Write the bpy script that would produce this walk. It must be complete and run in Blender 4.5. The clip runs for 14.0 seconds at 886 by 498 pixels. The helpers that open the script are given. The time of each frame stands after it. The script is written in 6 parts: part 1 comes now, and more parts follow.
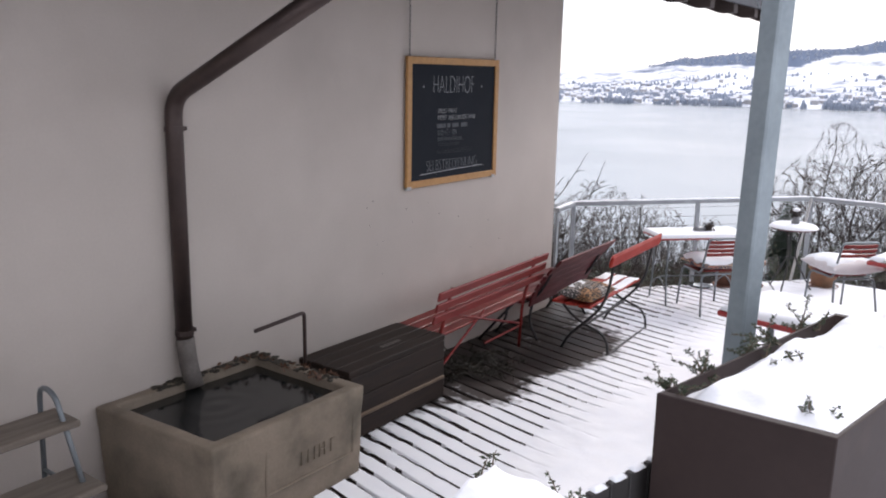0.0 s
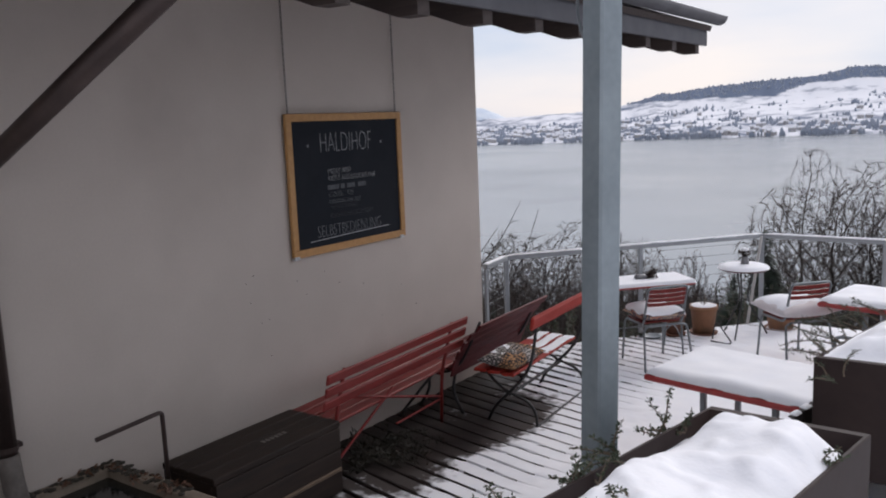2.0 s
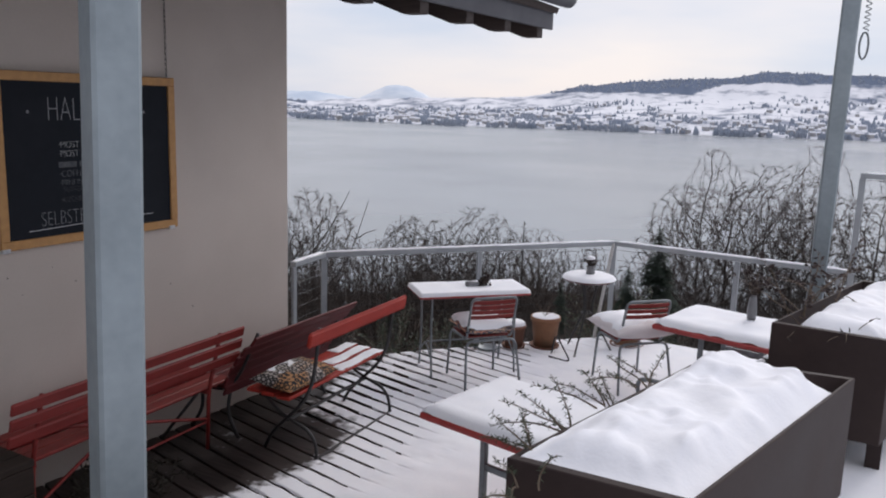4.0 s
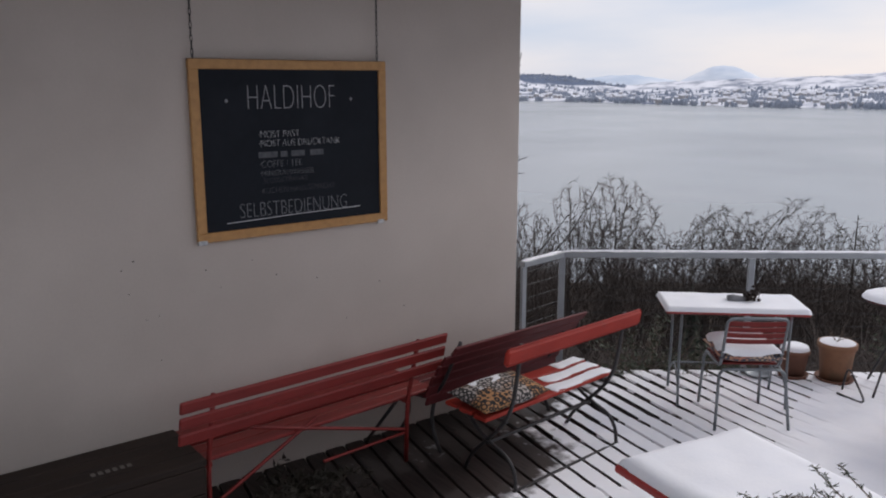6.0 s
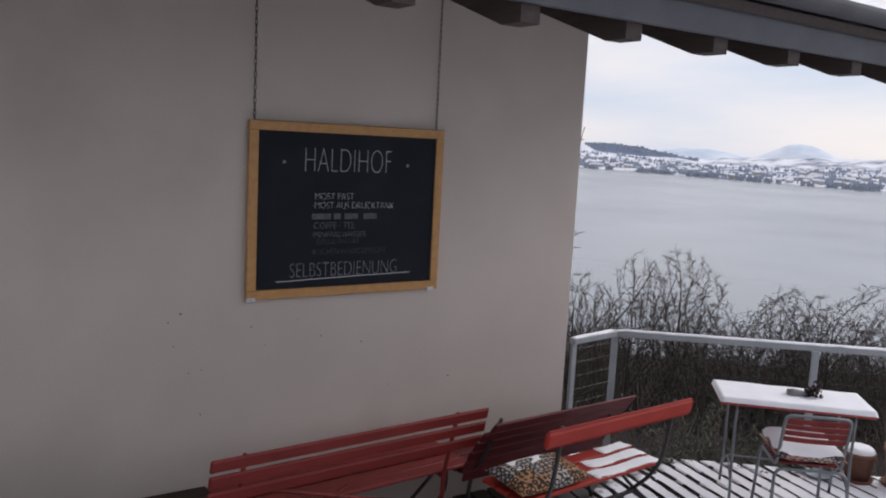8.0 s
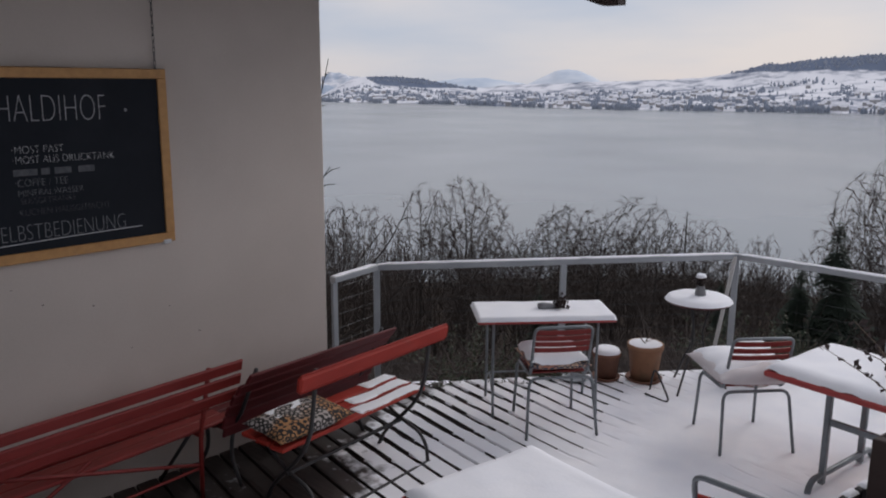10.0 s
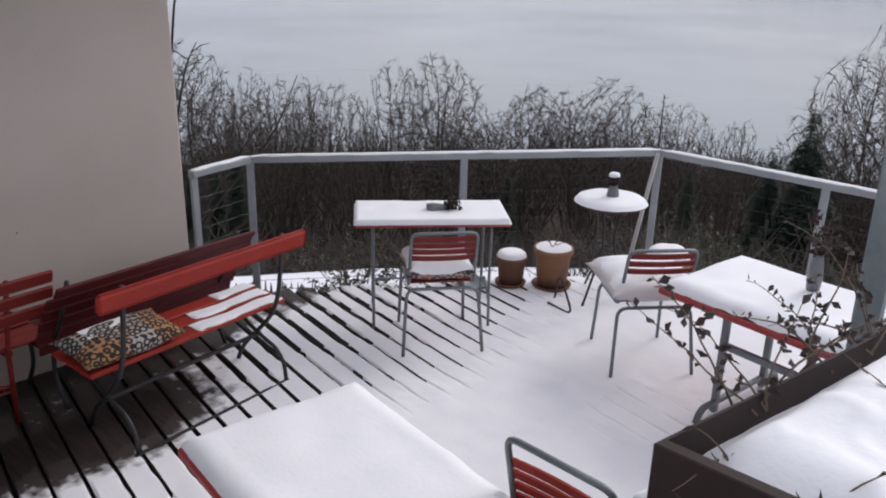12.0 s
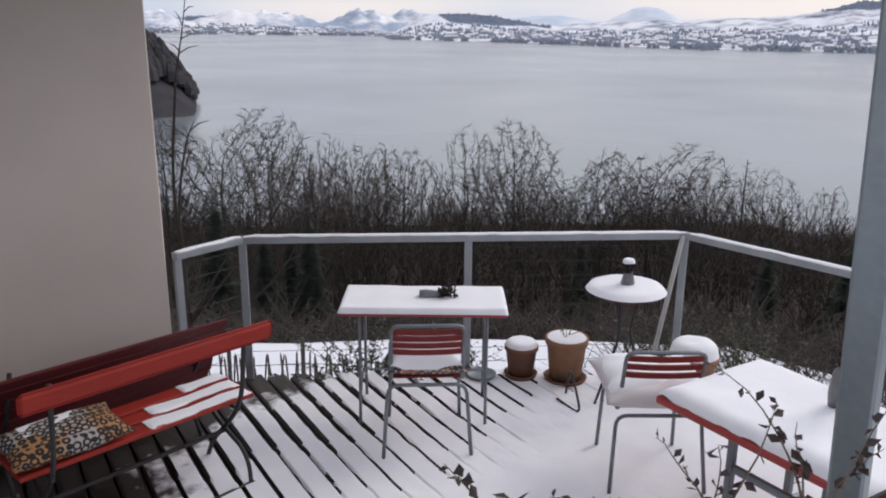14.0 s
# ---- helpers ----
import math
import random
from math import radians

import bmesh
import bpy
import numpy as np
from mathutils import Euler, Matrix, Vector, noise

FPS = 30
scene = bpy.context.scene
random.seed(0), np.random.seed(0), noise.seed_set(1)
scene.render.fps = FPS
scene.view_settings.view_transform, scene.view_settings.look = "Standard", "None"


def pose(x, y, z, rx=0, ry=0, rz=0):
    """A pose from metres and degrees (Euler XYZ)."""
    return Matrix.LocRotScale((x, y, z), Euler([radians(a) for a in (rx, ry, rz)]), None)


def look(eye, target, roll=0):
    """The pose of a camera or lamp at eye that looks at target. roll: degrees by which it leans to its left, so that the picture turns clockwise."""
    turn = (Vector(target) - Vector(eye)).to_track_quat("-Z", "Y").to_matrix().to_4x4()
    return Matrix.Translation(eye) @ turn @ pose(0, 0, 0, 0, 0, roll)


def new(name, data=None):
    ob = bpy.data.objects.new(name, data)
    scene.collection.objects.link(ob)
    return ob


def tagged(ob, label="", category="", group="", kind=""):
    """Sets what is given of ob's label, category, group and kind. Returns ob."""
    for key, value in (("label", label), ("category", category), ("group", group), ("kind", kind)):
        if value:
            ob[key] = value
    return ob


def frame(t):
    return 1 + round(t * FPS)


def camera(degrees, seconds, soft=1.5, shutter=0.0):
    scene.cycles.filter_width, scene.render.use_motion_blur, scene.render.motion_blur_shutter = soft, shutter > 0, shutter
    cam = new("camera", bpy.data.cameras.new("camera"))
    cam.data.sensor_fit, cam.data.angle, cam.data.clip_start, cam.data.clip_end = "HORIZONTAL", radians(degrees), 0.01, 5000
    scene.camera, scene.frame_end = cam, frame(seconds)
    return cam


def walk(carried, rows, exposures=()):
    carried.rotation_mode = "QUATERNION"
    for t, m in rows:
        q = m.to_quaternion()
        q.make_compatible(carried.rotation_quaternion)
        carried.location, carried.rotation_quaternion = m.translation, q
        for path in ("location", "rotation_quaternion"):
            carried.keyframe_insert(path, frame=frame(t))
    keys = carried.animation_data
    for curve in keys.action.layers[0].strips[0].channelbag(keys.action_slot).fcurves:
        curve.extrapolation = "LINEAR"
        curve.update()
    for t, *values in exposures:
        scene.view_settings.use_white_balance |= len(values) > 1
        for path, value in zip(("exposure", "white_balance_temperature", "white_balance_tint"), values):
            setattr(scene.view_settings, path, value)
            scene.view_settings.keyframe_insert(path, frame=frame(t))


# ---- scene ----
cam = camera(57.2, 14.0, soft=2.0)
PATH = [
    (0, (0.012, 0.023, 2.391), (-1.142, 1.601, 1.97), 1.1),
    (0.5, (0.001, 0.239, 2.399), (-1.036, 1.914, 2.052), 1.3),
    (1, (0.034, 0.391, 2.416), (-0.963, 2.093, 2.088), -0.0),
    (1.5, (0.151, 0.646, 2.422), (-0.94, 2.294, 2.115), -0.4),
    (2, (0.2, 0.944, 2.417), (-0.949, 2.553, 2.11), -2.3),
    (2.5, (0.287, 1.264, 2.423), (-0.808, 2.908, 2.113), -0.1),
    (3, (0.453, 1.602, 2.428), (-0.498, 3.325, 2.074), 1.9),
    (5.5, (0.431, 3.076, 2.409), (-0.847, 4.556, 1.988), -0.4),
    (6, (0.414, 3.261, 2.402), (-1.125, 4.473, 1.996), -0.0),
    (6.5, (0.426, 3.363, 2.452), (-1.244, 4.401, 2.085), 1.2),
    (7, (0.42, 3.358, 2.461), (-1.312, 4.318, 2.185), 2.2),
    (9.5, (0.403, 3.515, 2.445), (-0.972, 4.923, 2.089), 1.5),
    (10, (0.495, 3.686, 2.448), (-0.807, 5.151, 2.048), 0.3),
    (10.5, (0.592, 3.89, 2.458), (-0.63, 5.418, 2.039), 1.3),
    (11, (0.544, 4.19, 2.44), (-0.592, 5.767, 1.97), 1.6),
    (11.5, (0.512, 4.382, 2.422), (-0.649, 5.91, 1.858), 1.0),
    (12, (0.567, 4.673, 2.406), (-0.647, 6.108, 1.723), 1.5),
    (12.5, (0.588, 4.881, 2.368), (-0.623, 6.274, 1.596), 0.5),
    (13, (0.544, 5.058, 2.388), (-0.687, 6.441, 1.633), 2.5),
    (13.5, (0.584, 5.204, 2.427), (-0.71, 6.581, 1.771), 0.3),
    (14, (0.702, 5.376, 2.455), (-0.695, 6.7, 1.913), 0.5),
]

# exposure: the clip's camera darkens its picture in the first second
EXPOSURES = [(t, stops, 6350, 14) for t, stops in ((0.0, 0.82), (0.3, 0.45), (0.6, 0.10), (1.0, -0.08), (1.5, -0.03), (2.5, 0.12), (3.2, 0.06), (6.0, 0.0), (7.0, 0.08), (9.5, -0.02), (10.0, -0.36), (10.5, -0.22), (11.0, -0.14), (11.5, -0.04), (12.0, 0.15), (12.5, 0.28), (13.0, 0.28), (13.5, 0.18), (14.0, 0.04))]
walk(cam, [(t, look(eye, target, roll)) for t, eye, target, roll in PATH], EXPOSURES)

# ---- light: a bright overcast winter sky and a weak, wide sun ----
SUN_AZ, SUN_EL = 8.0, 36.0
world = bpy.data.worlds.new("winter_sky")
scene.world = world
world.use_nodes = True
wn, wl = world.node_tree.nodes, world.node_tree.links
wn.clear()
w_out = wn.new("ShaderNodeOutputWorld")
w_sky = wn.new("ShaderNodeTexSky")
w_sky.sky_type, w_sky.sun_disc = "NISHITA", False
w_sky.sun_elevation, w_sky.sun_rotation = radians(SUN_EL), radians(SUN_AZ)
w_bg = wn.new("ShaderNodeBackground")
w_bg.inputs["Strength"].default_value = 0.10
wl.new(w_sky.outputs[0], w_bg.inputs["Color"])
w_co = wn.new("ShaderNodeTexCoord")
w_map = wn.new("ShaderNodeMapping")
w_map.inputs["Scale"].default_value = (1.0, 1.0, 4.5)
wl.new(w_co.outputs["Generated"], w_map.inputs["Vector"])
w_noise = wn.new("ShaderNodeTexNoise")
w_noise.inputs["Scale"].default_value = 2.6
w_noise.inputs["Detail"].default_value = 5.0
w_noise.inputs["Roughness"].default_value = 0.45
wl.new(w_map.outputs[0], w_noise.inputs["Vector"])
w_ramp = wn.new("ShaderNodeValToRGB")
w_ramp.color_ramp.elements[0].position, w_ramp.color_ramp.elements[1].position = 0.34, 0.68
w_ramp.color_ramp.elements[0].color = (0.66, 0.74, 0.86, 1)
w_ramp.color_ramp.elements[1].color = (1.0, 0.94, 0.90, 1)
w_mid = w_ramp.color_ramp.elements.new(0.5)
w_mid.color = (0.84, 0.85, 0.89, 1)
wl.new(w_noise.outputs[0], w_ramp.inputs[0])
w_cloud = wn.new("ShaderNodeBackground")
w_cloud.inputs["Strength"].default_value = 0.93
wl.new(w_ramp.outputs[0], w_cloud.inputs["Color"])
w_mix = wn.new("ShaderNodeMixShader")
w_mix.inputs[0].default_value = 0.9
wl.new(w_bg.outputs[0], w_mix.inputs[1])
wl.new(w_cloud.outputs[0], w_mix.inputs[2])
wl.new(w_mix.outputs[0], w_out.inputs[0])

sun = new("sun", bpy.data.lights.new("sun", "SUN"))
sun.data.energy, sun.data.angle, sun.data.color = 1.4, radians(30), (1.0, 0.95, 0.88)
sun_dir = Vector((math.sin(radians(SUN_AZ)) * math.cos(radians(SUN_EL)), math.cos(radians(SUN_AZ)) * math.cos(radians(SUN_EL)), math.sin(radians(SUN_EL))))
sun.matrix_world = look(sun_dir * 50, (0, 0, 0))


# ---- materials ----
def mat(name, col, col2=None, rough=0.6, metal=0.0, scale=8.0, fine=90.0, bump=0.15, dist=0.002, stretch=(1, 1, 1),
        spot=None, spot_scale=3.0, spot_at=(0.55, 0.7), vary=0.0, spec=0.5):
    """Two scales of noise between two colours, a fine relief, optional stains and a variation from piece to piece."""
    m = bpy.data.materials.new(name)
    m.use_nodes = True
    n, l = m.node_tree.nodes, m.node_tree.links
    b = n["Principled BSDF"]
    col2 = col2 or tuple(c * 0.75 for c in col)
    tc = n.new("ShaderNodeTexCoord")
    mp = n.new("ShaderNodeMapping")
    mp.inputs["Scale"].default_value = stretch
    l.new(tc.outputs["Object"], mp.inputs["Vector"])
    n1 = n.new("ShaderNodeTexNoise")
    n1.inputs["Scale"].default_value, n1.inputs["Detail"].default_value = scale, 5
    n2 = n.new("ShaderNodeTexNoise")
    n2.inputs["Scale"].default_value, n2.inputs["Detail"].default_value = fine, 3
    for q in (n1, n2):
        l.new(mp.outputs[0], q.inputs["Vector"])
    add = n.new("ShaderNodeMath")
    add.operation = "MULTIPLY_ADD"
    add.inputs[1].default_value = 0.35
    l.new(n2.outputs[0], add.inputs[0])
    l.new(n1.outputs[0], add.inputs[2])
    rp = n.new("ShaderNodeMapRange")
    rp.inputs["From Min"].default_value, rp.inputs["From Max"].default_value = 0.42, 0.92
    l.new(add.outputs[0], rp.inputs["Value"])
    mx = n.new("ShaderNodeMix")
    mx.data_type = "RGBA"
    mx.inputs["A"].default_value, mx.inputs["B"].default_value = (*col, 1), (*col2, 1)
    l.new(rp.outputs[0], mx.inputs["Factor"])
    last = mx.outputs["Result"]
    if spot:
        n3 = n.new("ShaderNodeTexNoise")
        n3.inputs["Scale"].default_value, n3.inputs["Detail"].default_value = spot_scale, 6
        l.new(tc.outputs["Object"], n3.inputs["Vector"])
        r3 = n.new("ShaderNodeMapRange")
        r3.inputs["From Min"].default_value, r3.inputs["From Max"].default_value = spot_at
        l.new(n3.outputs[0], r3.inputs["Value"])
        m3 = n.new("ShaderNodeMix")
        m3.data_type = "RGBA"
        m3.inputs["B"].default_value = (*spot, 1)
        l.new(r3.outputs[0], m3.inputs["Factor"])
        l.new(last, m3.inputs["A"])
        last = m3.outputs["Result"]
    if vary:
        oi = n.new("ShaderNodeObjectInfo")
        mr = n.new("ShaderNodeMapRange")
        mr.inputs["To Min"].default_value, mr.inputs["To Max"].default_value = 1 - vary, 1 + vary
        l.new(oi.outputs["Random"], mr.inputs["Value"])
        hs = n.new("ShaderNodeHueSaturation")
        l.new(mr.outputs[0], hs.inputs["Value"])
        l.new(last, hs.inputs["Color"])
        last = hs.outputs[0]
    l.new(last, b.inputs["Base Color"])
    rr = n.new("ShaderNodeMapRange")
    rr.inputs["To Min"].default_value, rr.inputs["To Max"].default_value = max(0.03, rough - 0.12), min(1, rough + 0.12)
    l.new(n1.outputs[0], rr.inputs["Value"])
    l.new(rr.outputs[0], b.inputs["Roughness"])
    b.inputs["Metallic"].default_value = metal
    b.inputs["Specular IOR Level"].default_value = spec
    if bump:
        bp = n.new("ShaderNodeBump")
        bp.inputs["Strength"].default_value, bp.inputs["Distance"].default_value = bump, dist
        l.new(add.outputs[0], bp.inputs["Height"])
        l.new(bp.outputs[0], b.inputs["Normal"])
    return m


PLASTER = mat("lime_plaster", (0.55, 0.49, 0.445), (0.49, 0.435, 0.393), 0.9, scale=1.6, fine=60, bump=0.35, dist=0.003, spot=(0.435, 0.385, 0.347), spot_scale=0.9, spot_at=(0.52, 0.78), spec=0.2)
SNOW = mat("fresh_snow", (0.90, 0.90, 0.93), (0.83, 0.84, 0.89), 0.75, scale=5, fine=70, bump=0.5, dist=0.006, spec=0.25)
WOOD_DECK = mat("wet_deck_wood", (0.050, 0.038, 0.034), (0.024, 0.019, 0.018), 0.55, spec=0.25, scale=6, fine=60, stretch=(0.6, 9, 9), vary=0.25)
WOOD_DARK = mat("dark_chest_wood", (0.014, 0.010, 0.009), (0.034, 0.023, 0.018), 0.65, spec=0.2, scale=5, fine=50, stretch=(8, 0.6, 8))
RED = mat("red_bench_paint", (0.205, 0.024, 0.021), (0.145, 0.018, 0.016), 0.42, scale=4, fine=50, stretch=(4, 1, 4), bump=0.2, spec=0.25, spot=(0.13, 0.022, 0.02), spot_scale=7, spot_at=(0.62, 0.8))
RED_BRIGHT = mat("bright_red_paint", (0.36, 0.036, 0.024), (0.27, 0.028, 0.020), 0.55, spec=0.2, scale=4, fine=50, stretch=(4, 1, 4), bump=0.2, spot=(0.22, 0.05, 0.04), spot_scale=8, spot_at=(0.66, 0.8))
RED_DULL = mat("dull_dark_red_paint", (0.105, 0.015, 0.017), (0.07, 0.011, 0.013), 0.55, spec=0.25, scale=4, fine=50, stretch=(4, 1, 4), bump=0.25)
RED_EDGE = mat("table_edge_red", (0.40, 0.048, 0.045), (0.30, 0.036, 0.033), 0.45, scale=9, fine=60)
IRON = mat("black_wrought_iron", (0.022, 0.022, 0.025), (0.045, 0.042, 0.042), 0.5, 0.3, scale=14, fine=120)
STEEL = mat("galvanised_steel", (0.27, 0.315, 0.34), (0.20, 0.235, 0.255), 0.5, 0.3, scale=5, fine=40, bump=0.1)
STEEL_TUBE = mat("dull_steel_tube", (0.22, 0.24, 0.26), (0.15, 0.165, 0.175), 0.45, 0.5, scale=9, fine=80, bump=0.1)
RAIL_GREY = mat("grey_railing_steel", (0.36, 0.38, 0.40), (0.27, 0.29, 0.31), 0.5, 0.35, scale=5, fine=60, bump=0.1)
PLANTER = mat("dark_brown_steel", (0.028, 0.019, 0.018), (0.042, 0.029, 0.027), 0.6, 0.0, spec=0.18, scale=2.5, fine=35, bump=0.12, spot=(0.062, 0.042, 0.036), spot_scale=2.2, spot_at=(0.55, 0.85))
CONCRETE = mat("weathered_concrete", (0.25, 0.20, 0.15), (0.155, 0.125, 0.095), 0.85, scale=4, fine=60, bump=0.5, dist=0.004, spot=(0.085, 0.072, 0.052), spot_scale=3.5, spot_at=(0.52, 0.75))
PIPE = mat("brown_copper_pipe", (0.075, 0.052, 0.046), (0.050, 0.036, 0.034), 0.45, 0.5, scale=6, fine=60, bump=0.1)
PIPE_END = mat("dull_zinc", (0.20, 0.18, 0.165), (0.12, 0.105, 0.095), 0.6, 0.4, scale=9, fine=60)
CHALK = mat("white_chalk", (0.66, 0.67, 0.68), (0.42, 0.43, 0.45), 0.95, scale=40, fine=300, bump=0.0)
CHALK_THIN = mat("thin_chalk", (0.44, 0.45, 0.47), (0.20, 0.205, 0.22), 0.95, scale=40, fine=300, bump=0.0)
CHALK_DIM = mat("smudged_chalk", (0.30, 0.31, 0.33), (0.15, 0.155, 0.17), 0.95, scale=40, fine=300, bump=0.0)
CHALK_FAINT = mat("faint_chalk", (0.125, 0.13, 0.14), (0.06, 0.065, 0.075), 0.95, scale=40, fine=300, bump=0.0)
SLATE = mat("blackboard_paint", (0.009, 0.011, 0.016), (0.014, 0.017, 0.023), 0.75, spec=0.2, scale=3, fine=30, bump=0.05, spot=(0.019, 0.022, 0.028), spot_scale=2.5, spot_at=(0.5, 0.8))
OAK = mat("pale_pine", (0.50, 0.27, 0.095), (0.38, 0.195, 0.07), 0.5, scale=6, fine=40, stretch=(4, 4, 4), bump=0.15)
TERRACOTTA = mat("terracotta", (0.30, 0.145, 0.075), (0.21, 0.105, 0.06), 0.8, scale=7, fine=60, bump=0.25, spot=(0.13, 0.085, 0.05), spot_scale=6, spot_at=(0.5, 0.75))
TERRACOTTA_DARK = mat("aged_terracotta", (0.20, 0.085, 0.05), (0.13, 0.06, 0.04), 0.8, scale=7, fine=60, bump=0.25)
BARK = mat("bark", (0.042, 0.035, 0.031), (0.024, 0.020, 0.018), 0.9, scale=3, fine=20, bump=0.4, dist=0.01)
TWIG = mat("bare_twigs", (0.034, 0.025, 0.021), (0.064, 0.050, 0.043), 0.9, scale=1.2, fine=9, bump=0.0, vary=0.2)
CONIFER = mat("conifer_needles", (0.012, 0.021, 0.014), (0.024, 0.038, 0.024), 0.85, scale=2, fine=18, bump=0.0, vary=0.25)
LEAF = mat("evergreen_leaf", (0.035, 0.05, 0.025), (0.06, 0.075, 0.045), 0.6, scale=10, fine=60, bump=0.0)
LEAF_DRY = mat("withered_leaf", (0.030, 0.022, 0.022), (0.055, 0.035, 0.032), 0.75, scale=10, fine=60, bump=0.0)
LEAF_BROWN = mat("fallen_brown_leaf", (0.16, 0.075, 0.04), (0.09, 0.05, 0.035), 0.75, scale=10, fine=60, bump=0.0)
STALK = mat("dry_stalk", (0.10, 0.075, 0.055), (0.16, 0.12, 0.085), 0.85, scale=10, fine=60, bump=0.0)
LITTER = mat("wet_leaf_litter", (0.020, 0.017, 0.012), (0.035, 0.028, 0.018), 0.7, scale=9, fine=60)
WATER_DARK = mat("trough_water", (0.012, 0.013, 0.014), (0.016, 0.017, 0.017), 0.10, scale=3, fine=12, bump=0.06, dist=0.004)
ROOF_WOOD = mat("brown_rafter_wood", (0.055, 0.038, 0.033), (0.035, 0.025, 0.023), 0.7, scale=5, fine=40, stretch=(1, 8, 8))
FASCIA = mat("grey_painted_fascia", (0.085, 0.085, 0.098), (0.065, 0.065, 0.076), 0.6, scale=4, fine=40, bump=0.1)
TILE = mat("clay_tile", (0.13, 0.06, 0.045), (0.085, 0.045, 0.038), 0.8, scale=6, fine=40)
CLOTH_WHITE = mat("white_cushion", (0.72, 0.68, 0.69), (0.62, 0.57, 0.58), 0.9, scale=6, fine=120, bump=0.2)
GLASS_GREY = mat("grey_ceramic", (0.20, 0.20, 0.21), (0.13, 0.13, 0.14), 0.35, scale=8, fine=60)
FENCE_WOOD = mat("grey_chestnut_paling", (0.085, 0.072, 0.062), (0.05, 0.042, 0.038), 0.85, scale=8, fine=50, vary=0.2)
PLANK_PALE = mat("pale_weathered_plank", (0.20, 0.165, 0.135), (0.12, 0.10, 0.082), 0.85, scale=5, fine=50, stretch=(8, 0.7, 8))
PALE_POLE = mat("bleached_pole", (0.52, 0.51, 0.50), (0.40, 0.39, 0.38), 0.8, scale=8, fine=50)
BATTEN = mat("worn_brown_batten", (0.15, 0.10, 0.065), (0.09, 0.06, 0.04), 0.7, scale=6, fine=50)
SLAT_DARK = mat("dark_slat", (0.030, 0.028, 0.028), (0.05, 0.045, 0.043), 0.6, scale=6, fine=50)
WIRE = mat("steel_wire", (0.06, 0.062, 0.065), (0.04, 0.042, 0.045), 0.4, 0.7, bump=0)


def pattern_cloth(name, base, dark, warm, scale):
    """Cushion cloth with rings of a dark print on pale and warm patches."""
    m = mat(name, base, tuple(c * 0.85 for c in base), 0.9, scale=6, fine=150, bump=0.2)
    n, l = m.node_tree.nodes, m.node_tree.links
    b = n["Principled BSDF"]
    tc = n.new("ShaderNodeTexCoord")
    v = n.new("ShaderNodeTexVoronoi")
    v.inputs["Scale"].default_value = scale
    v.inputs["Randomness"].default_value = 0.35
    l.new(tc.outputs["Object"], v.inputs["Vector"])
    r = n.new("ShaderNodeValToRGB")
    e = r.color_ramp.elements
    e[0].position, e[0].color = 0.30, (0, 0, 0, 1)
    e[1].position, e[1].color = 0.36, (1, 1, 1, 1)
    e2 = e.new(0.56)
    e2.color = (1, 1, 1, 1)
    e3 = e.new(0.62)
    e3.color = (0, 0, 0, 1)
    l.new(v.outputs["Distance"], r.inputs[0])
    nz = n.new("ShaderNodeTexNoise")
    nz.inputs["Scale"].default_value = 4.0
    l.new(tc.outputs["Object"], nz.inputs["Vector"])
    mr = n.new("ShaderNodeMapRange")
    mr.inputs["From Min"].default_value, mr.inputs["From Max"].default_value = 0.48, 0.56
    l.new(nz.outputs[0], mr.inputs["Value"])
    a = n.new("ShaderNodeMix")
    a.data_type = "RGBA"
    a.inputs["A"].default_value, a.inputs["B"].default_value = (*base, 1), (*warm, 1)
    l.new(mr.outputs[0], a.inputs["Factor"])
    c = n.new("ShaderNodeMix")
    c.data_type = "RGBA"
    c.inputs["B"].default_value = (*dark, 1)
    l.new(r.outputs[0], c.inputs["Factor"])
    l.new(a.outputs["Result"], c.inputs["A"])
    l.new(c.outputs["Result"], b.inputs["Base Color"])
    return m


RING_CLOTH = pattern_cloth("ring_print_cloth", (0.40, 0.36, 0.34), (0.022, 0.02, 0.02), (0.40, 0.20, 0.085), 26)
FLOWER_CLOTH = pattern_cloth("flower_print_cloth", (0.50, 0.22, 0.15), (0.06, 0.07, 0.10), (0.60, 0.42, 0.30), 30)


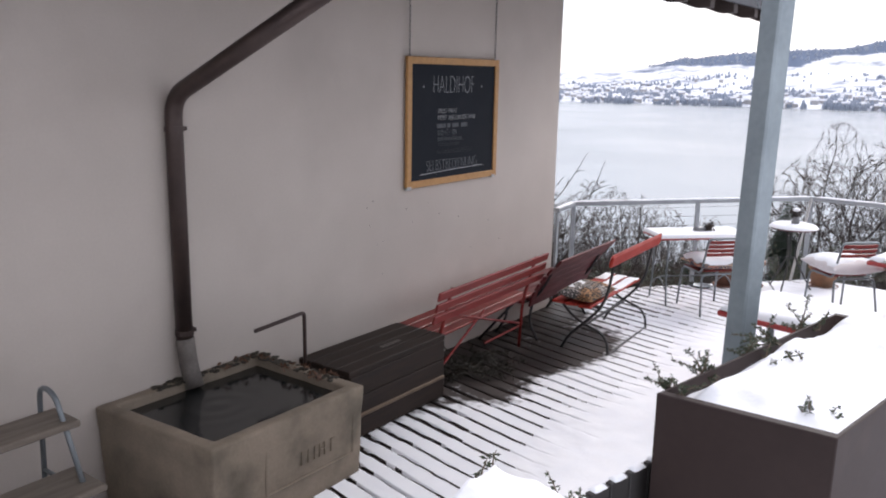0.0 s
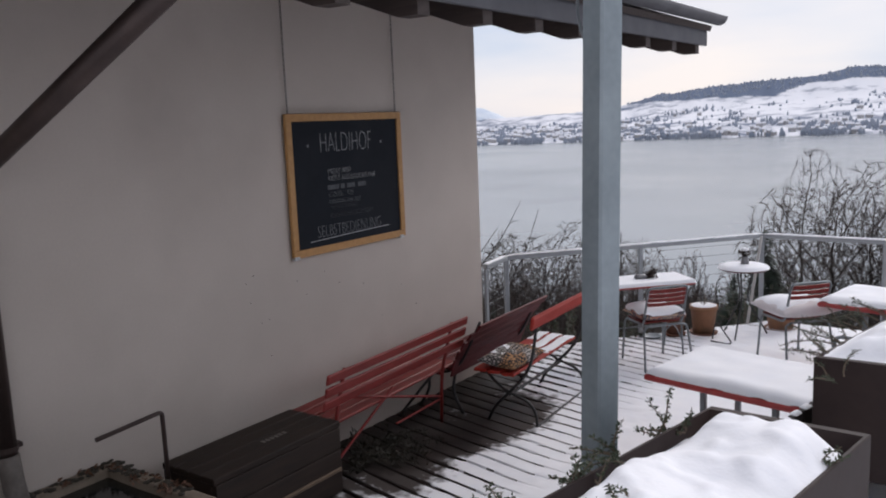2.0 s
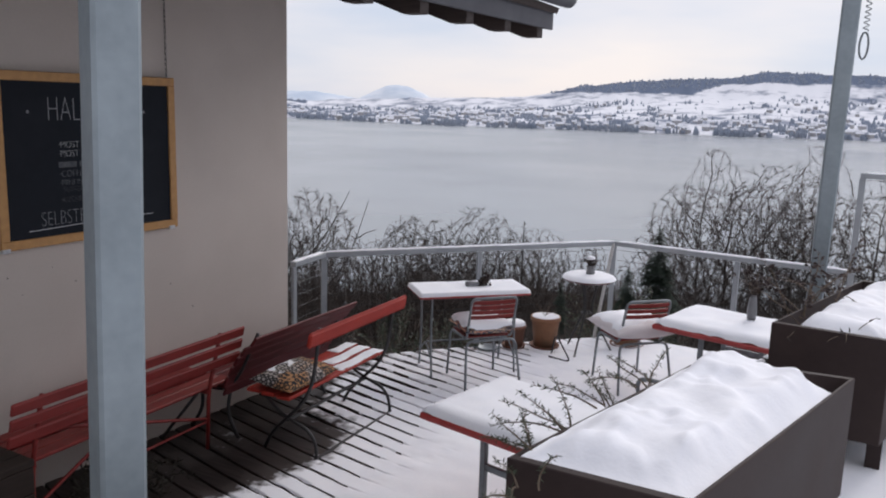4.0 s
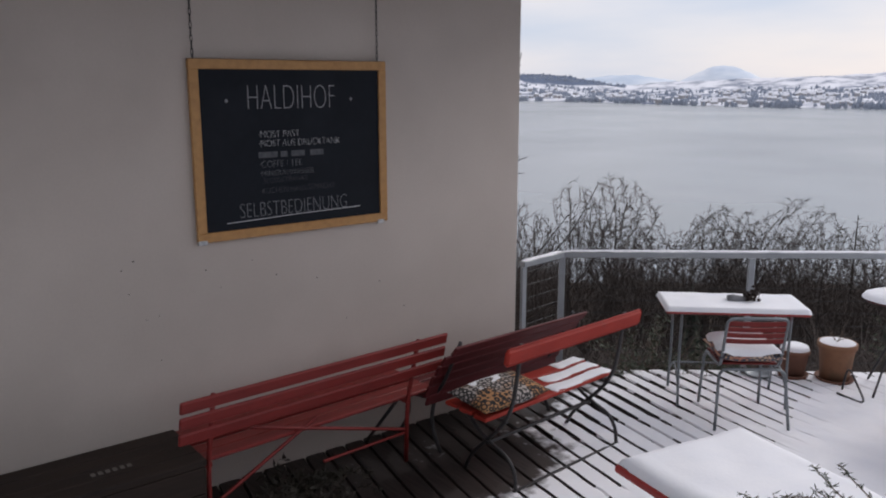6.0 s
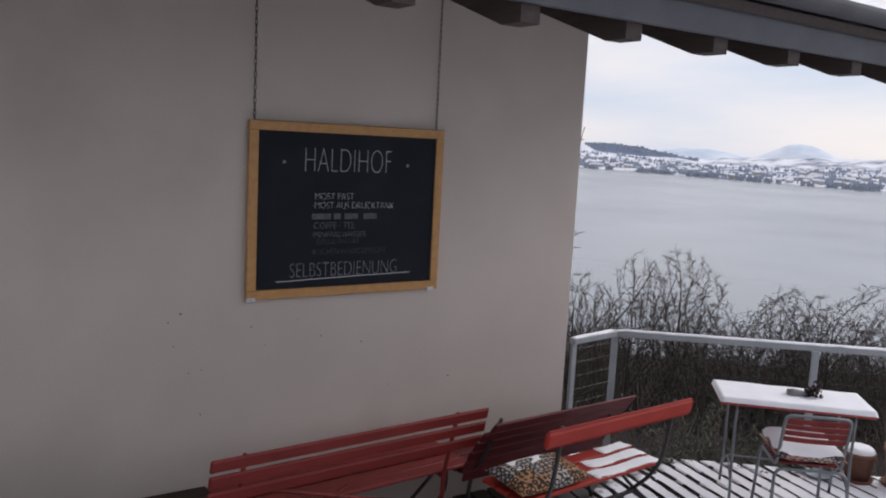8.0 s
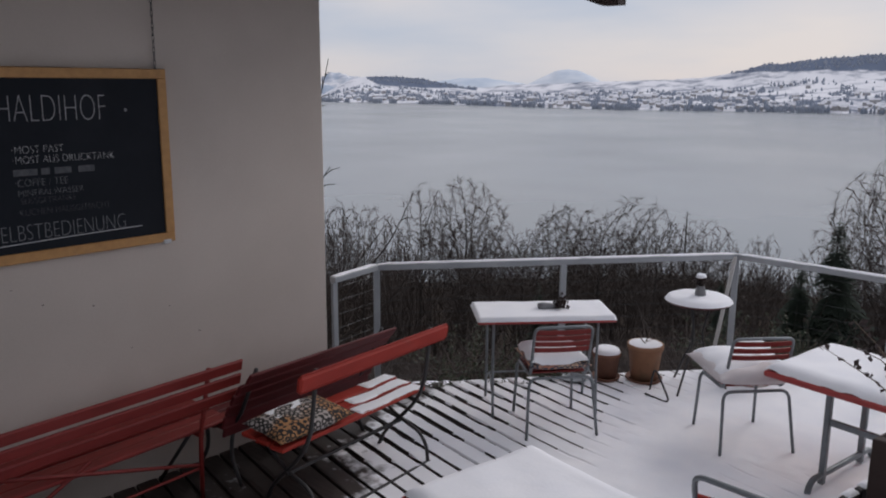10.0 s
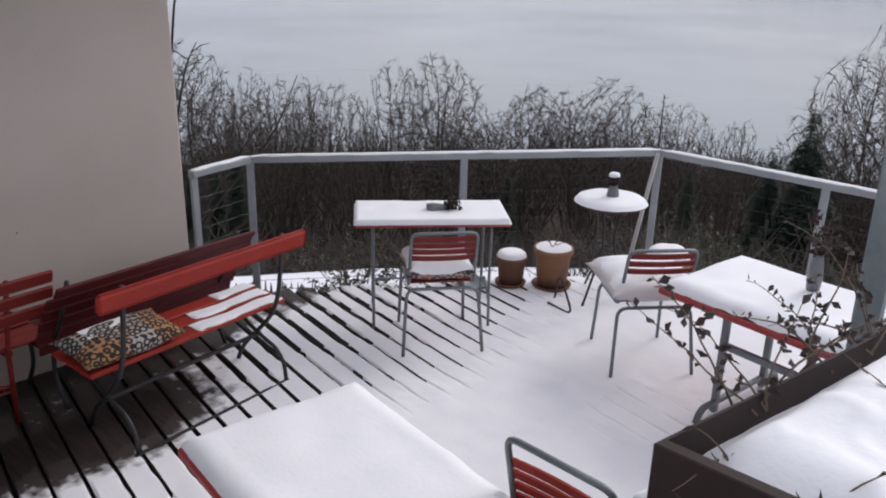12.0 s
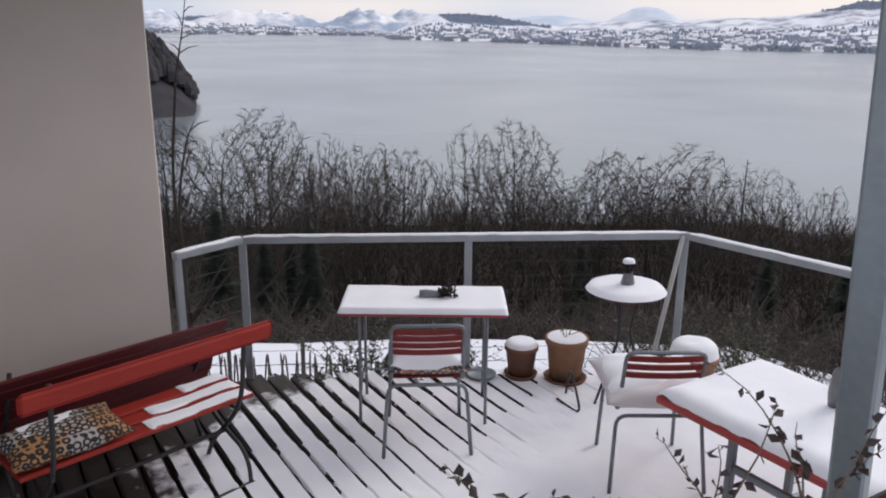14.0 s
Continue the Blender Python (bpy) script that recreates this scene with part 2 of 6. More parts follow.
def far_land(name, snow, wood, scale, lo, hi):
    """Snowy fields broken by strips of wood, for the far shore."""
    m = bpy.data.materials.new(name)
    m.use_nodes = True
    n, l = m.node_tree.nodes, m.node_tree.links
    b = n["Principled BSDF"]
    g = n.new("ShaderNodeTexCoord")
    mp = n.new("ShaderNodeMapping")
    mp.inputs["Scale"].default_value = (1, 1, 3.2)
    l.new(g.outputs["Object"], mp.inputs["Vector"])
    a = n.new("ShaderNodeTexNoise")
    a.inputs["Scale"].default_value, a.inputs["Detail"].default_value, a.inputs["Roughness"].default_value = scale, 9, 0.62
    l.new(mp.outputs[0], a.inputs["Vector"])
    r = n.new("ShaderNodeMapRange")
    r.inputs["From Min"].default_value, r.inputs["From Max"].default_value = lo, hi
    l.new(a.outputs[0], r.inputs["Value"])
    at = n.new("ShaderNodeVertexColor")
    at.layer_name = "wooded"
    ad = n.new("ShaderNodeMath")
    ad.use_clamp = True
    l.new(r.outputs[0], ad.inputs[0])
    l.new(at.outputs["Color"], ad.inputs[1])
    mx = n.new("ShaderNodeMix")
    mx.data_type = "RGBA"
    mx.inputs["A"].default_value, mx.inputs["B"].default_value = (*snow, 1), (*wood, 1)
    l.new(ad.outputs[0], mx.inputs["Factor"])
    l.new(mx.outputs["Result"], b.inputs["Base Color"])
    b.inputs["Roughness"].default_value = 1.0
    b.inputs["Specular IOR Level"].default_value = 0.0
    return m


# far woods, trees and mountains carry distance haze as a blue-grey tint in colour
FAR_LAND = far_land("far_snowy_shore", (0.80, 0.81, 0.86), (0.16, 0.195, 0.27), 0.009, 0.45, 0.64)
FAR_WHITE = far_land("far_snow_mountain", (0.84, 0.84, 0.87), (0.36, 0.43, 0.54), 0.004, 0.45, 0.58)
FAR_HAZE = far_land("far_hazed_mountain", (0.80, 0.84, 0.90), (0.56, 0.64, 0.75), 0.0022, 0.40, 0.60)
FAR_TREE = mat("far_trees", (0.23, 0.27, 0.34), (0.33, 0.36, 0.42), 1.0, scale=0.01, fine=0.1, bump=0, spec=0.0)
FAR_WALL = mat("far_house_walls", (0.46, 0.45, 0.45), (0.30, 0.30, 0.32), 0.9, scale=0.02, fine=0.2, bump=0, spec=0.0)
FAR_ROOF = mat("far_house_roofs", (0.80, 0.81, 0.86), (0.70, 0.71, 0.76), 0.9, scale=0.02, fine=0.2, bump=0, spec=0.0)
SLOPE = far_land("snowy_wooded_slope", (0.74, 0.75, 0.80), (0.055, 0.045, 0.038), 0.35, 0.46, 0.60)
LAKE = mat("lake_water", (0.20, 0.225, 0.245), (0.185, 0.21, 0.235), 0.22, scale=0.004, fine=0.9, bump=0.12, dist=0.05, spec=0.5)


def thin_snow():
    """Snow that turns to wet grey slush where it lies thin."""
    m = mat("thinning_snow", (0.90, 0.90, 0.93), (0.83, 0.84, 0.89), 0.7, scale=5, fine=70, bump=0.5, dist=0.006, spec=0.25)
    n, l = m.node_tree.nodes, m.node_tree.links
    b = n["Principled BSDF"]
    old = b.inputs["Base Color"].links[0].from_socket
    at_ = n.new("ShaderNodeVertexColor")
    at_.layer_name = "thin"
    tc = n.new("ShaderNodeTexCoord")
    a = n.new("ShaderNodeTexNoise")
    a.inputs["Scale"].default_value, a.inputs["Detail"].default_value = 16, 6
    l.new(tc.outputs["Object"], a.inputs["Vector"])
    ad = n.new("ShaderNodeMath")
    ad.operation = "ADD"
    l.new(at_.outputs["Color"], ad.inputs[0])
    l.new(a.outputs[0], ad.inputs[1])
    r = n.new("ShaderNodeMapRange")
    r.inputs["From Min"].default_value, r.inputs["From Max"].default_value = 0.78, 1.22
    l.new(ad.outputs[0], r.inputs["Value"])
    mx = n.new("ShaderNodeMix")
    mx.data_type = "RGBA"
    mx.inputs["B"].default_value = (0.055, 0.045, 0.042, 1)
    l.new(r.outputs[0], mx.inputs["Factor"])
    l.new(old, mx.inputs["A"])
    l.new(mx.outputs["Result"], b.inputs["Base Color"])
    return m


SNOW_THIN = thin_snow()


# ---- mesh helpers ----
def part(name, bm, material, parent, label="", smooth=False):
    """Links a bmesh (or a mesh) as one mesh object under a thing or a part."""
    if isinstance(bm, bmesh.types.BMesh):
        me = bpy.data.meshes.new(name)
        bm.to_mesh(me)
        bm.free()
    else:
        me = bm
    if not me.materials:
        me.materials.append(material)
    if smooth:
        me.polygons.foreach_set("use_smooth", [True] * len(me.polygons))
    ob = new(name, me)
    if parent:
        ob.parent = parent
    if label:
        ob["label"] = label
    return ob


def thing(name, label, category, m=None, group="", kind=""):
    """An empty at a thing's base, which parents its parts."""
    ob = new(name)
    ob.empty_display_size = 0.1
    ob.matrix_basis = m if m is not None else Matrix()
    return tagged(ob, label, category, group, kind)


def box(bm, x0, x1, y0, y1, z0, z1, bev=0.004, m=None):
    t = bmesh.new()
    bmesh.ops.create_cube(t, size=1, matrix=Matrix.Translation(((x0 + x1) / 2, (y0 + y1) / 2, (z0 + z1) / 2)) @ Matrix.Diagonal((x1 - x0, y1 - y0, z1 - z0, 1)))
    if bev:
        bmesh.ops.bevel(t, geom=t.edges[:], offset=bev, segments=1, affect="EDGES", profile=0.6)
    if m is not None:
        t.transform(m)
    me = bpy.data.meshes.new("tmp")
    t.to_mesh(me)
    t.free()
    bm.from_mesh(me)
    bpy.data.meshes.remove(me)
    return bm


def boxed(*a, **k):
    return box(bmesh.new(), *a, **k)


def tube(bm, pts, r, sides=8, cap=True, flat=1.0):
    """A round bar along points; r is a number or one number a point. flat squashes it."""
    pts = [Vector(p) for p in pts]
    rs = r if isinstance(r, (list, tuple)) else [r] * len(pts)
    rings, side = [], None
    for i, p in enumerate(pts):
        d = (pts[min(i + 1, len(pts) - 1)] - pts[max(i - 1, 0)]).normalized()
        if side is None:
            side = d.cross(Vector((0, 0, 1)) if abs(d.z) < 0.9 else Vector((1, 0, 0))).normalized()
        side = (side - d * side.dot(d)).normalized()
        up = d.cross(side)
        rings.append([bm.verts.new(p + (side * math.cos(a) + up * math.sin(a) * flat) * rs[i]) for a in (2 * math.pi * k / sides for k in range(sides))])
    for a, b in zip(rings, rings[1:]):
        for k in range(sides):
            bm.faces.new((a[k], a[(k + 1) % sides], b[(k + 1) % sides], b[k]))
    if cap:
        bm.faces.new(rings[0][::-1])
        bm.faces.new(rings[-1])
    return bm


def rounded(pts, r=0.05, n=4):
    """The polyline with its inner corners rounded."""
    pts = [Vector(p) for p in pts]
    out = [pts[0]]
    for a, b, c in zip(pts, pts[1:], pts[2:]):
        u, v = (a - b), (c - b)
        q = min(r, u.length * 0.49, v.length * 0.49)
        p0, p1 = b + u.normalized() * q, b + v.normalized() * q
        for i in range(n + 1):
            s = i / n
            out.append(p0 * (1 - s) ** 2 + b * 2 * s * (1 - s) + p1 * s * s)
    return out + [pts[-1]]


def lathe(bm, prof, sides=28, m=None):
    rings = []
    for r, z in prof:
        rings.append([bm.verts.new((r * math.cos(2 * math.pi * k / sides), r * math.sin(2 * math.pi * k / sides), z)) for k in range(sides)])
    for a, b in zip(rings, rings[1:]):
        for k in range(sides):
            bm.faces.new((a[k], a[(k + 1) % sides], b[(k + 1) % sides], b[k]))
    bm.faces.new(rings[0][::-1])
    bm.faces.new(rings[-1])
    if m is not None:
        bm.transform(m)
    return bm


def prism(bm, poly, z0, z1):
    a = [bm.verts.new((x, y, z0)) for x, y in poly]
    b = [bm.verts.new((x, y, z1)) for x, y in poly]
    n = len(poly)
    bm.faces.new(a[::-1])
    bm.faces.new(b)
    for i in range(n):
        bm.faces.new((a[i], a[(i + 1) % n], b[(i + 1) % n], b[i]))
    bmesh.ops.recalc_face_normals(bm, faces=bm.faces[:])
    return bm


def sheet(nu, nv, f):
    """A grid mesh whose vertices are f(u, v), u and v from 0 to 1."""
    vs = [f(i / nu, j / nv) for j in range(nv + 1) for i in range(nu + 1)]
    w = nu + 1
    fs = [(j * w + i, j * w + i + 1, (j + 1) * w + i + 1, (j + 1) * w + i) for j in range(nv) for i in range(nu)]
    me = bpy.data.meshes.new("sheet")
    me.from_pydata(vs, [], fs)
    me.polygons.foreach_set("use_smooth", [True] * len(me.polygons))
    return me


def nz(x, y, z=0.0, s=1.0):
    return noise.noise(Vector((x * s, y * s, z)))


def smooth(a, b, x):
    t = min(1, max(0, (x - a) / (b - a)))
    return t * t * (3 - 2 * t)


def snow_slab(w, d, h, seed=0.0, r=0.05, rag=0.012, n=34):
    """A cushion of snow on a flat top of w by d, thick in the middle, with a ragged rounded rim. Centred, base at 0."""
    def f(u, v):
        x, y = (u - 0.5) * w, (v - 0.5) * d
        e = min(w / 2 - abs(x), d / 2 - abs(y)) + rag * nz(x, y, seed, 8)
        t = min(1, max(0, e / r))
        return (x, y, h * math.sqrt(max(0, 1 - (1 - t) ** 2)) * (1 + 0.18 * nz(x, y, seed + 7, 5)) - 0.002)
    return sheet(max(8, int(n * w)), max(8, int(n * d)), f)


def snow_disc(r, h, seed=0.0):
    def f(u, v):
        a, q = 2 * math.pi * u, r * v * (1 + 0.03 * nz(math.cos(2 * math.pi * u), math.sin(2 * math.pi * u), seed, 2))
        return (q * math.cos(a), q * math.sin(a), h * math.sqrt(max(0, 1 - v ** 5)) * (1 + 0.1 * nz(q * math.cos(a), q * math.sin(a), seed, 9)))
    return sheet(36, 12, f)


# ---- setting: deck, upper terrace, house ----
BOARD_YAW = -12.5                      # the deck's boards against the house wall
DU = Vector((math.cos(radians(BOARD_YAW)), math.sin(radians(BOARD_YAW))))   # along the boards
DV = Vector((-DU.y, DU.x))                                                   # across them
PITCH = 0.145
WALL_X, CORNER_Y = -4.0, 7.46
RAIL_E, RAIL_K, RAIL_M, RAIL_C, RAIL_R = Vector((-4.0, 7.53)), Vector((-4.07, 8.03)), Vector((-3.09, 9.21)), Vector((-2.13, 10.40)), Vector((0.06, 10.28))
UPPER_Z = 0.92


def edge_x(y):
    """The line of the planters along the upper terrace's edge."""
    return -0.79 + 0.19 * (y - 2.18)


deck_poly = [(-4.02, -3.0), (edge_x(-3.0) - 0.06, -3.0), (edge_x(10.3) - 0.06, 10.36), (-2.10, 10.46), (-4.14, 8.06), (-4.06, 7.46), (-4.02, 7.4)]


def span(poly, v):
    """The range of u in which the line across the boards at v lies inside the polygon."""
    us = []
    q = [(DU.x * x + DU.y * y, DV.x * x + DV.y * y) for x, y in poly]
    for (u0, v0), (u1, v1) in zip(q, q[1:] + q[:1]):
        if (v0 <= v) != (v1 <= v):
            us.append(u0 + (u1 - u0) * (v - v0) / (v1 - v0))
    return (min(us), max(us)) if len(us) > 1 else None


house = thing("house", "white plastered farmhouse with overhanging tiled roof", "house")
part("wall_east", boxed(-9.0, WALL_X, -4.0, CORNER_Y, -3.4, 3.45, 0.012), PLASTER, house, "off-white lime plaster wall with small holes")

# rafters with cut tails, fascia, gutter, roof deck and tiles
EAVE_X, EAVE_Z = -2.27, 2.95
SLOPE_R = 0.36
raf_y = [8.52 - 0.6 * i for i in range(21)]
rb = bmesh.new()
L = 2.6
prof = [(0, 0), (-0.13, 0.0), (-L, SLOPE_R * (L - 0.13)), (-L, SLOPE_R * (L - 0.13) + 0.2), (0, 0.2)]
va = [rb.verts.new((x, -0.05, z)) for x, z in prof]
vb = [rb.verts.new((x, 0.05, z)) for x, z in prof]
rb.faces.new(va)
rb.faces.new(vb[::-1])
for i in range(5):
    rb.faces.new((va[i], vb[i], vb[(i + 1) % 5], va[(i + 1) % 5]))
bmesh.ops.recalc_face_normals(rb, faces=rb.faces[:])
raf_me = bpy.data.meshes.new("rafter")
rb.to_mesh(raf_me)
rb.free()
raf_me.materials.append(ROOF_WOOD)
roof_slope = math.degrees(math.atan(SLOPE_R))
roof = part("roof", boxed(-4.2, 0.0, -4.4, 8.74, 0.0, 0.05, 0.0, Matrix.Translation((EAVE_X + 0.05, 0, EAVE_Z + 0.205)) @ pose(0, 0, 0, 0, roof_slope, 0)), ROOF_WOOD, house, "brown boarded roof underside")
part("fascia", boxed(EAVE_X, EAVE_X + 0.028, -4.4, 8.72, EAVE_Z + 0.075, EAVE_Z + 0.27, 0.004), FASCIA, roof, "grey painted fascia board")
for y in raf_y:
    r = part("rafter", raf_me, ROOF_WOOD, roof)
    r.location = (EAVE_X, y, EAVE_Z)
gb = bmesh.new()
for x0, th0 in ((0, 0),):
    pr = [(0.075 * math.cos(math.pi + math.pi * k / 10), 0.075 * math.sin(math.pi + math.pi * k / 10)) for k in range(11)]
    pr += [(x * 0.94, z * 0.94) for x, z in reversed(pr)]
    va = [gb.verts.new((EAVE_X + 0.105 + x, -4.4, EAVE_Z + 0.335 + z)) for x, z in pr]
    vb = [gb.verts.new((EAVE_X + 0.105 + x, 8.84, EAVE_Z + 0.335 + z)) for x, z in pr]
    for i in range(len(pr)):
        gb.faces.new((va[i], vb[i], vb[(i + 1) % len(pr)], va[(i + 1) % len(pr)]))
    gb.faces.new(vb[:11])
bmesh.ops.recalc_face_normals(gb, faces=gb.faces[:])
part("gutter", gb, FASCIA, roof, "dark metal half-round gutter", smooth=True)
rs = sheet(40, 160, lambda u, v: (EAVE_X + 0.12 - 4.1 * u, -4.3 + 13.0 * v, EAVE_Z + 0.335 + SLOPE_R * 4.1 * u + 0.03 * math.sqrt(min(1, u * 9)) + 0.025 * math.cos(v * 13.0 / 0.22 * 2 * math.pi) * (1 - min(1, u * 5)) + 0.012 * nz(u * 8, v * 30)))
part("roof_snow", rs, SNOW, roof, "snow lying in ridges over the roof tiles")
tb = bmesh.new()
for i in range(59):
    y = -4.2 + 0.22 * i
    box(tb, -0.45, 0.0, y, y + 0.2, 0, 0.03, 0.008, Matrix.Translation((EAVE_X + 0.13, 0, EAVE_Z + 0.285)) @ pose(0, 0, 0, 0, roof_slope, 0))
part("tile", tb, TILE, roof, "row of clay eave tiles")["kind"] = "stuff"

# upper terrace that the walk runs along, with its retaining edge
up = prism(bmesh.new(), [(edge_x(-9.0), -9.0), (9.0, -9.0), (9.0, 10.22), (edge_x(10.22) + 0.03, 10.22)], -3.4, UPPER_Z - 0.02)
tagged(part("pavement", up, CONCRETE, None), "raised upper terrace under snow", "terrace", kind="structure")
us = sheet(70, 130, lambda u, v: ((edge_x(-9 + 19.2 * v) + 0.02) * (1 - u) + 8.9 * u, -9 + 19.2 * v, UPPER_Z - 0.004 + 0.02 * nz(u * 9, v * 19, 3, 1.3) + 0.012 * nz(u * 9, v * 19, 5, 4)))
tagged(part("snow_cover", us, SNOW, None), "trodden snow on the upper terrace", "snow", kind="stuff")

# deck: joists under, one object a board
deck = part("floor", boxed(-0.01, 0.01, -0.01, 0.01, -0.2, -0.19, 0), WOOD_DECK, None)
fl = prism(bmesh.new(), deck_poly, -0.14, -0.05)
fl.to_mesh(deck.data)
fl.free()
tagged(deck, "wooden terrace deck of wet dark boards half under snow", "deck", kind="structure")


def coverage(x, y):
    """How far snow lies on the deck at a place (0 bare, 1 lying) and how far it fills the joints."""
    w = 0.20 * nz(x, y, 1, 1.7) + 0.13 * nz(x, y, 2, 5) + 0.06 * nz(x, y, 3, 13)
    lie = smooth(-3.75, -3.10, x + w + 0.3 * smooth(7.2, 7.8, y))
    for bx, by, rx, ry in ((-3.12, 6.35, 0.44, 0.80), (-3.32, 5.35, 0.44, 0.95)):
        lie *= smooth(0.35, 1.25, math.hypot((x - bx) / rx, (y - by) / ry) + 1.5 * w)
    fill = smooth(-2.48, -2.06, x + 0.9 * w - 0.05 * (y - 7) - 0.10 * max(0, 5.5 - y))
    fill *= 1 - 0.5 * smooth(0.45, 0.2, math.hypot(x + 0.95, (y - 8.45) * 0.9) + w)
    return lie, fill


# railing along the deck's outer edge
def rail_run(name, pts, top, posts, z0=-0.25, wires=9, label=""):
    th = thing(name, label, "railing")
    for a, b in zip(pts, pts[1:]):
        d = (b - a)
        m = Matrix.Translation((a.x, a.y, 0)) @ Matrix.Rotation(math.atan2(d.y, d.x), 4, "Z")
        part("handrail", boxed(-0.02, d.length + 0.02, -0.028, 0.028, top - 0.035, top + 0.01, 0.004, m), RAIL_GREY, th)
        s = snow_slab(d.length, 0.05, 0.014, a.x, r=0.02, rag=0.006, n=12)
        s.transform(m @ Matrix.Translation((d.length / 2, 0, top + 0.01)))
        part("rail_snow", s, SNOW, th, "thin strip of snow")
        for k in range(wires):
            z = 0.10 + (top - 0.18) * k / (wires - 1) if z0 < 0.5 else z0 + 0.1 + (top - z0 - 0.15) * k / (wires - 1)
            part("wire", tube(bmesh.new(), [m @ Vector((0, 0, z)), m @ Vector((d.length, 0, z))], 0.0019, 5), WIRE, th)
    for p, ang in posts:
        m = Matrix.Translation((p.x, p.y, 0)) @ Matrix.Rotation(ang, 4, "Z")
        part("post", boxed(-0.026, 0.026, -0.012, 0.012, z0, top - 0.036, 0.003, m), RAIL_GREY, th)
    return th


a_left = math.atan2((RAIL_C - RAIL_K).y, (RAIL_C - RAIL_K).x)
rail_run("railing", [RAIL_E, RAIL_K, RAIL_C], 1.03, [(RAIL_E, 1.7), (RAIL_K, a_left), (RAIL_M, a_left), (RAIL_C, 0.3)], label="grey steel railing with wires and a snowy handrail")
rail_run("railing", [RAIL_C + Vector((0.03, 0)), RAIL_R], 1.03, [(Vector((-0.88, 10.32)), -0.05), (RAIL_R - Vector((0.05, 0)), -0.05)], label="grey steel railing with wires beside the snowy table")
rail_run("railing", [Vector((0.10, 10.28)), Vector((4.0, 10.28))], 1.90, [(Vector((0.10, 10.28)), 0), (Vector((1.4, 10.28)), 0), (Vector((2.7, 10.28)), 0)], z0=UPPER_Z - 0.1, wires=7, label="grey steel railing on the upper terrace")
st = thing("leaning_stick", "pale wooden stake leaning against the railing corner", "stake")
part("stick", tube(bmesh.new(), [(-2.24, 10.26, 0.0), (-2.125, 10.36, 1.02)], 0.017, 6), PALE_POLE, st, "weathered pale pole")


# ---- steel posts for the sun sail ----
def sail_post(x0, y0, x1, y1, zb, label):
    """A square steel post through (x0, y0) at 1.4 m and (x1, y1) at 2.8 m height."""
    th = thing("steel_post", label, "post", group="sail posts")
    b = Vector((x0, y0, 1.4)) + (Vector((x1, y1, 2.8)) - Vector((x0, y0, 1.4))) * (zb - 1.4) / 1.4
    t = Vector((x0, y0, 1.4)) + (Vector((x1, y1, 2.8)) - Vector((x0, y0, 1.4))) * (4.2 - 1.4) / 1.4
    th.matrix_basis = Matrix.Translation(b) @ (t - b).to_track_quat("Z", "Y").to_matrix().to_4x4()
    h = (t - b).length
    w = 0.045
    bm = bmesh.new()
    ring = [(w, w - .008), (w - .008, w), (-w + .008, w), (-w, w - .008), (-w, -w + .008), (-w + .008, -w), (w - .008, -w), (w, -w + .008)]
    prism(bm, ring, 0, h)
    part("shaft", bm, STEEL, th)
    part("foot_plate", boxed(-0.09, 0.09, -0.09, 0.09, 0, 0.012, 0.003), STEEL, th)
    return th, h


p_a, h_a = sail_post(-0.869, 3.275, -0.857, 3.305, 0.0, "square galvanised steel post beside the planters")
p_b, h_b = sail_post(0.043, 7.516, 0.072, 7.295, 0.0, "square galvanised steel post at the far planter")
for th, z in ((p_a, 2.78), (p_b, 2.87)):
    bm = bmesh.new()
    tube(bm, [(0.085 + 0.022 * math.sin(a), 0.012 * math.cos(a), z - 0.05 + 0.07 * math.cos(a)) for a in (2 * math.pi * k / 14 for k in range(15))], 0.006, 6)
    part("hook", bm, STEEL_TUBE, th, "steel snap hook")
    sp = bmesh.new()
    tube(sp, [(0.085 + 0.014 * math.cos(k * 0.9), 0.014 * math.sin(k * 0.9), z + 0.03 + 0.004 * k) for k in range(60)], 0.003, 5)
    part("spring", sp, STEEL_TUBE, th, "coiled tension spring")
    part("cable", tube(bmesh.new(), [(0.085, 0, z + 0.25), (0.07, 0, z + 0.9), (0.05, 0, z + 1.2)], 0.004, 5), WIRE, th)


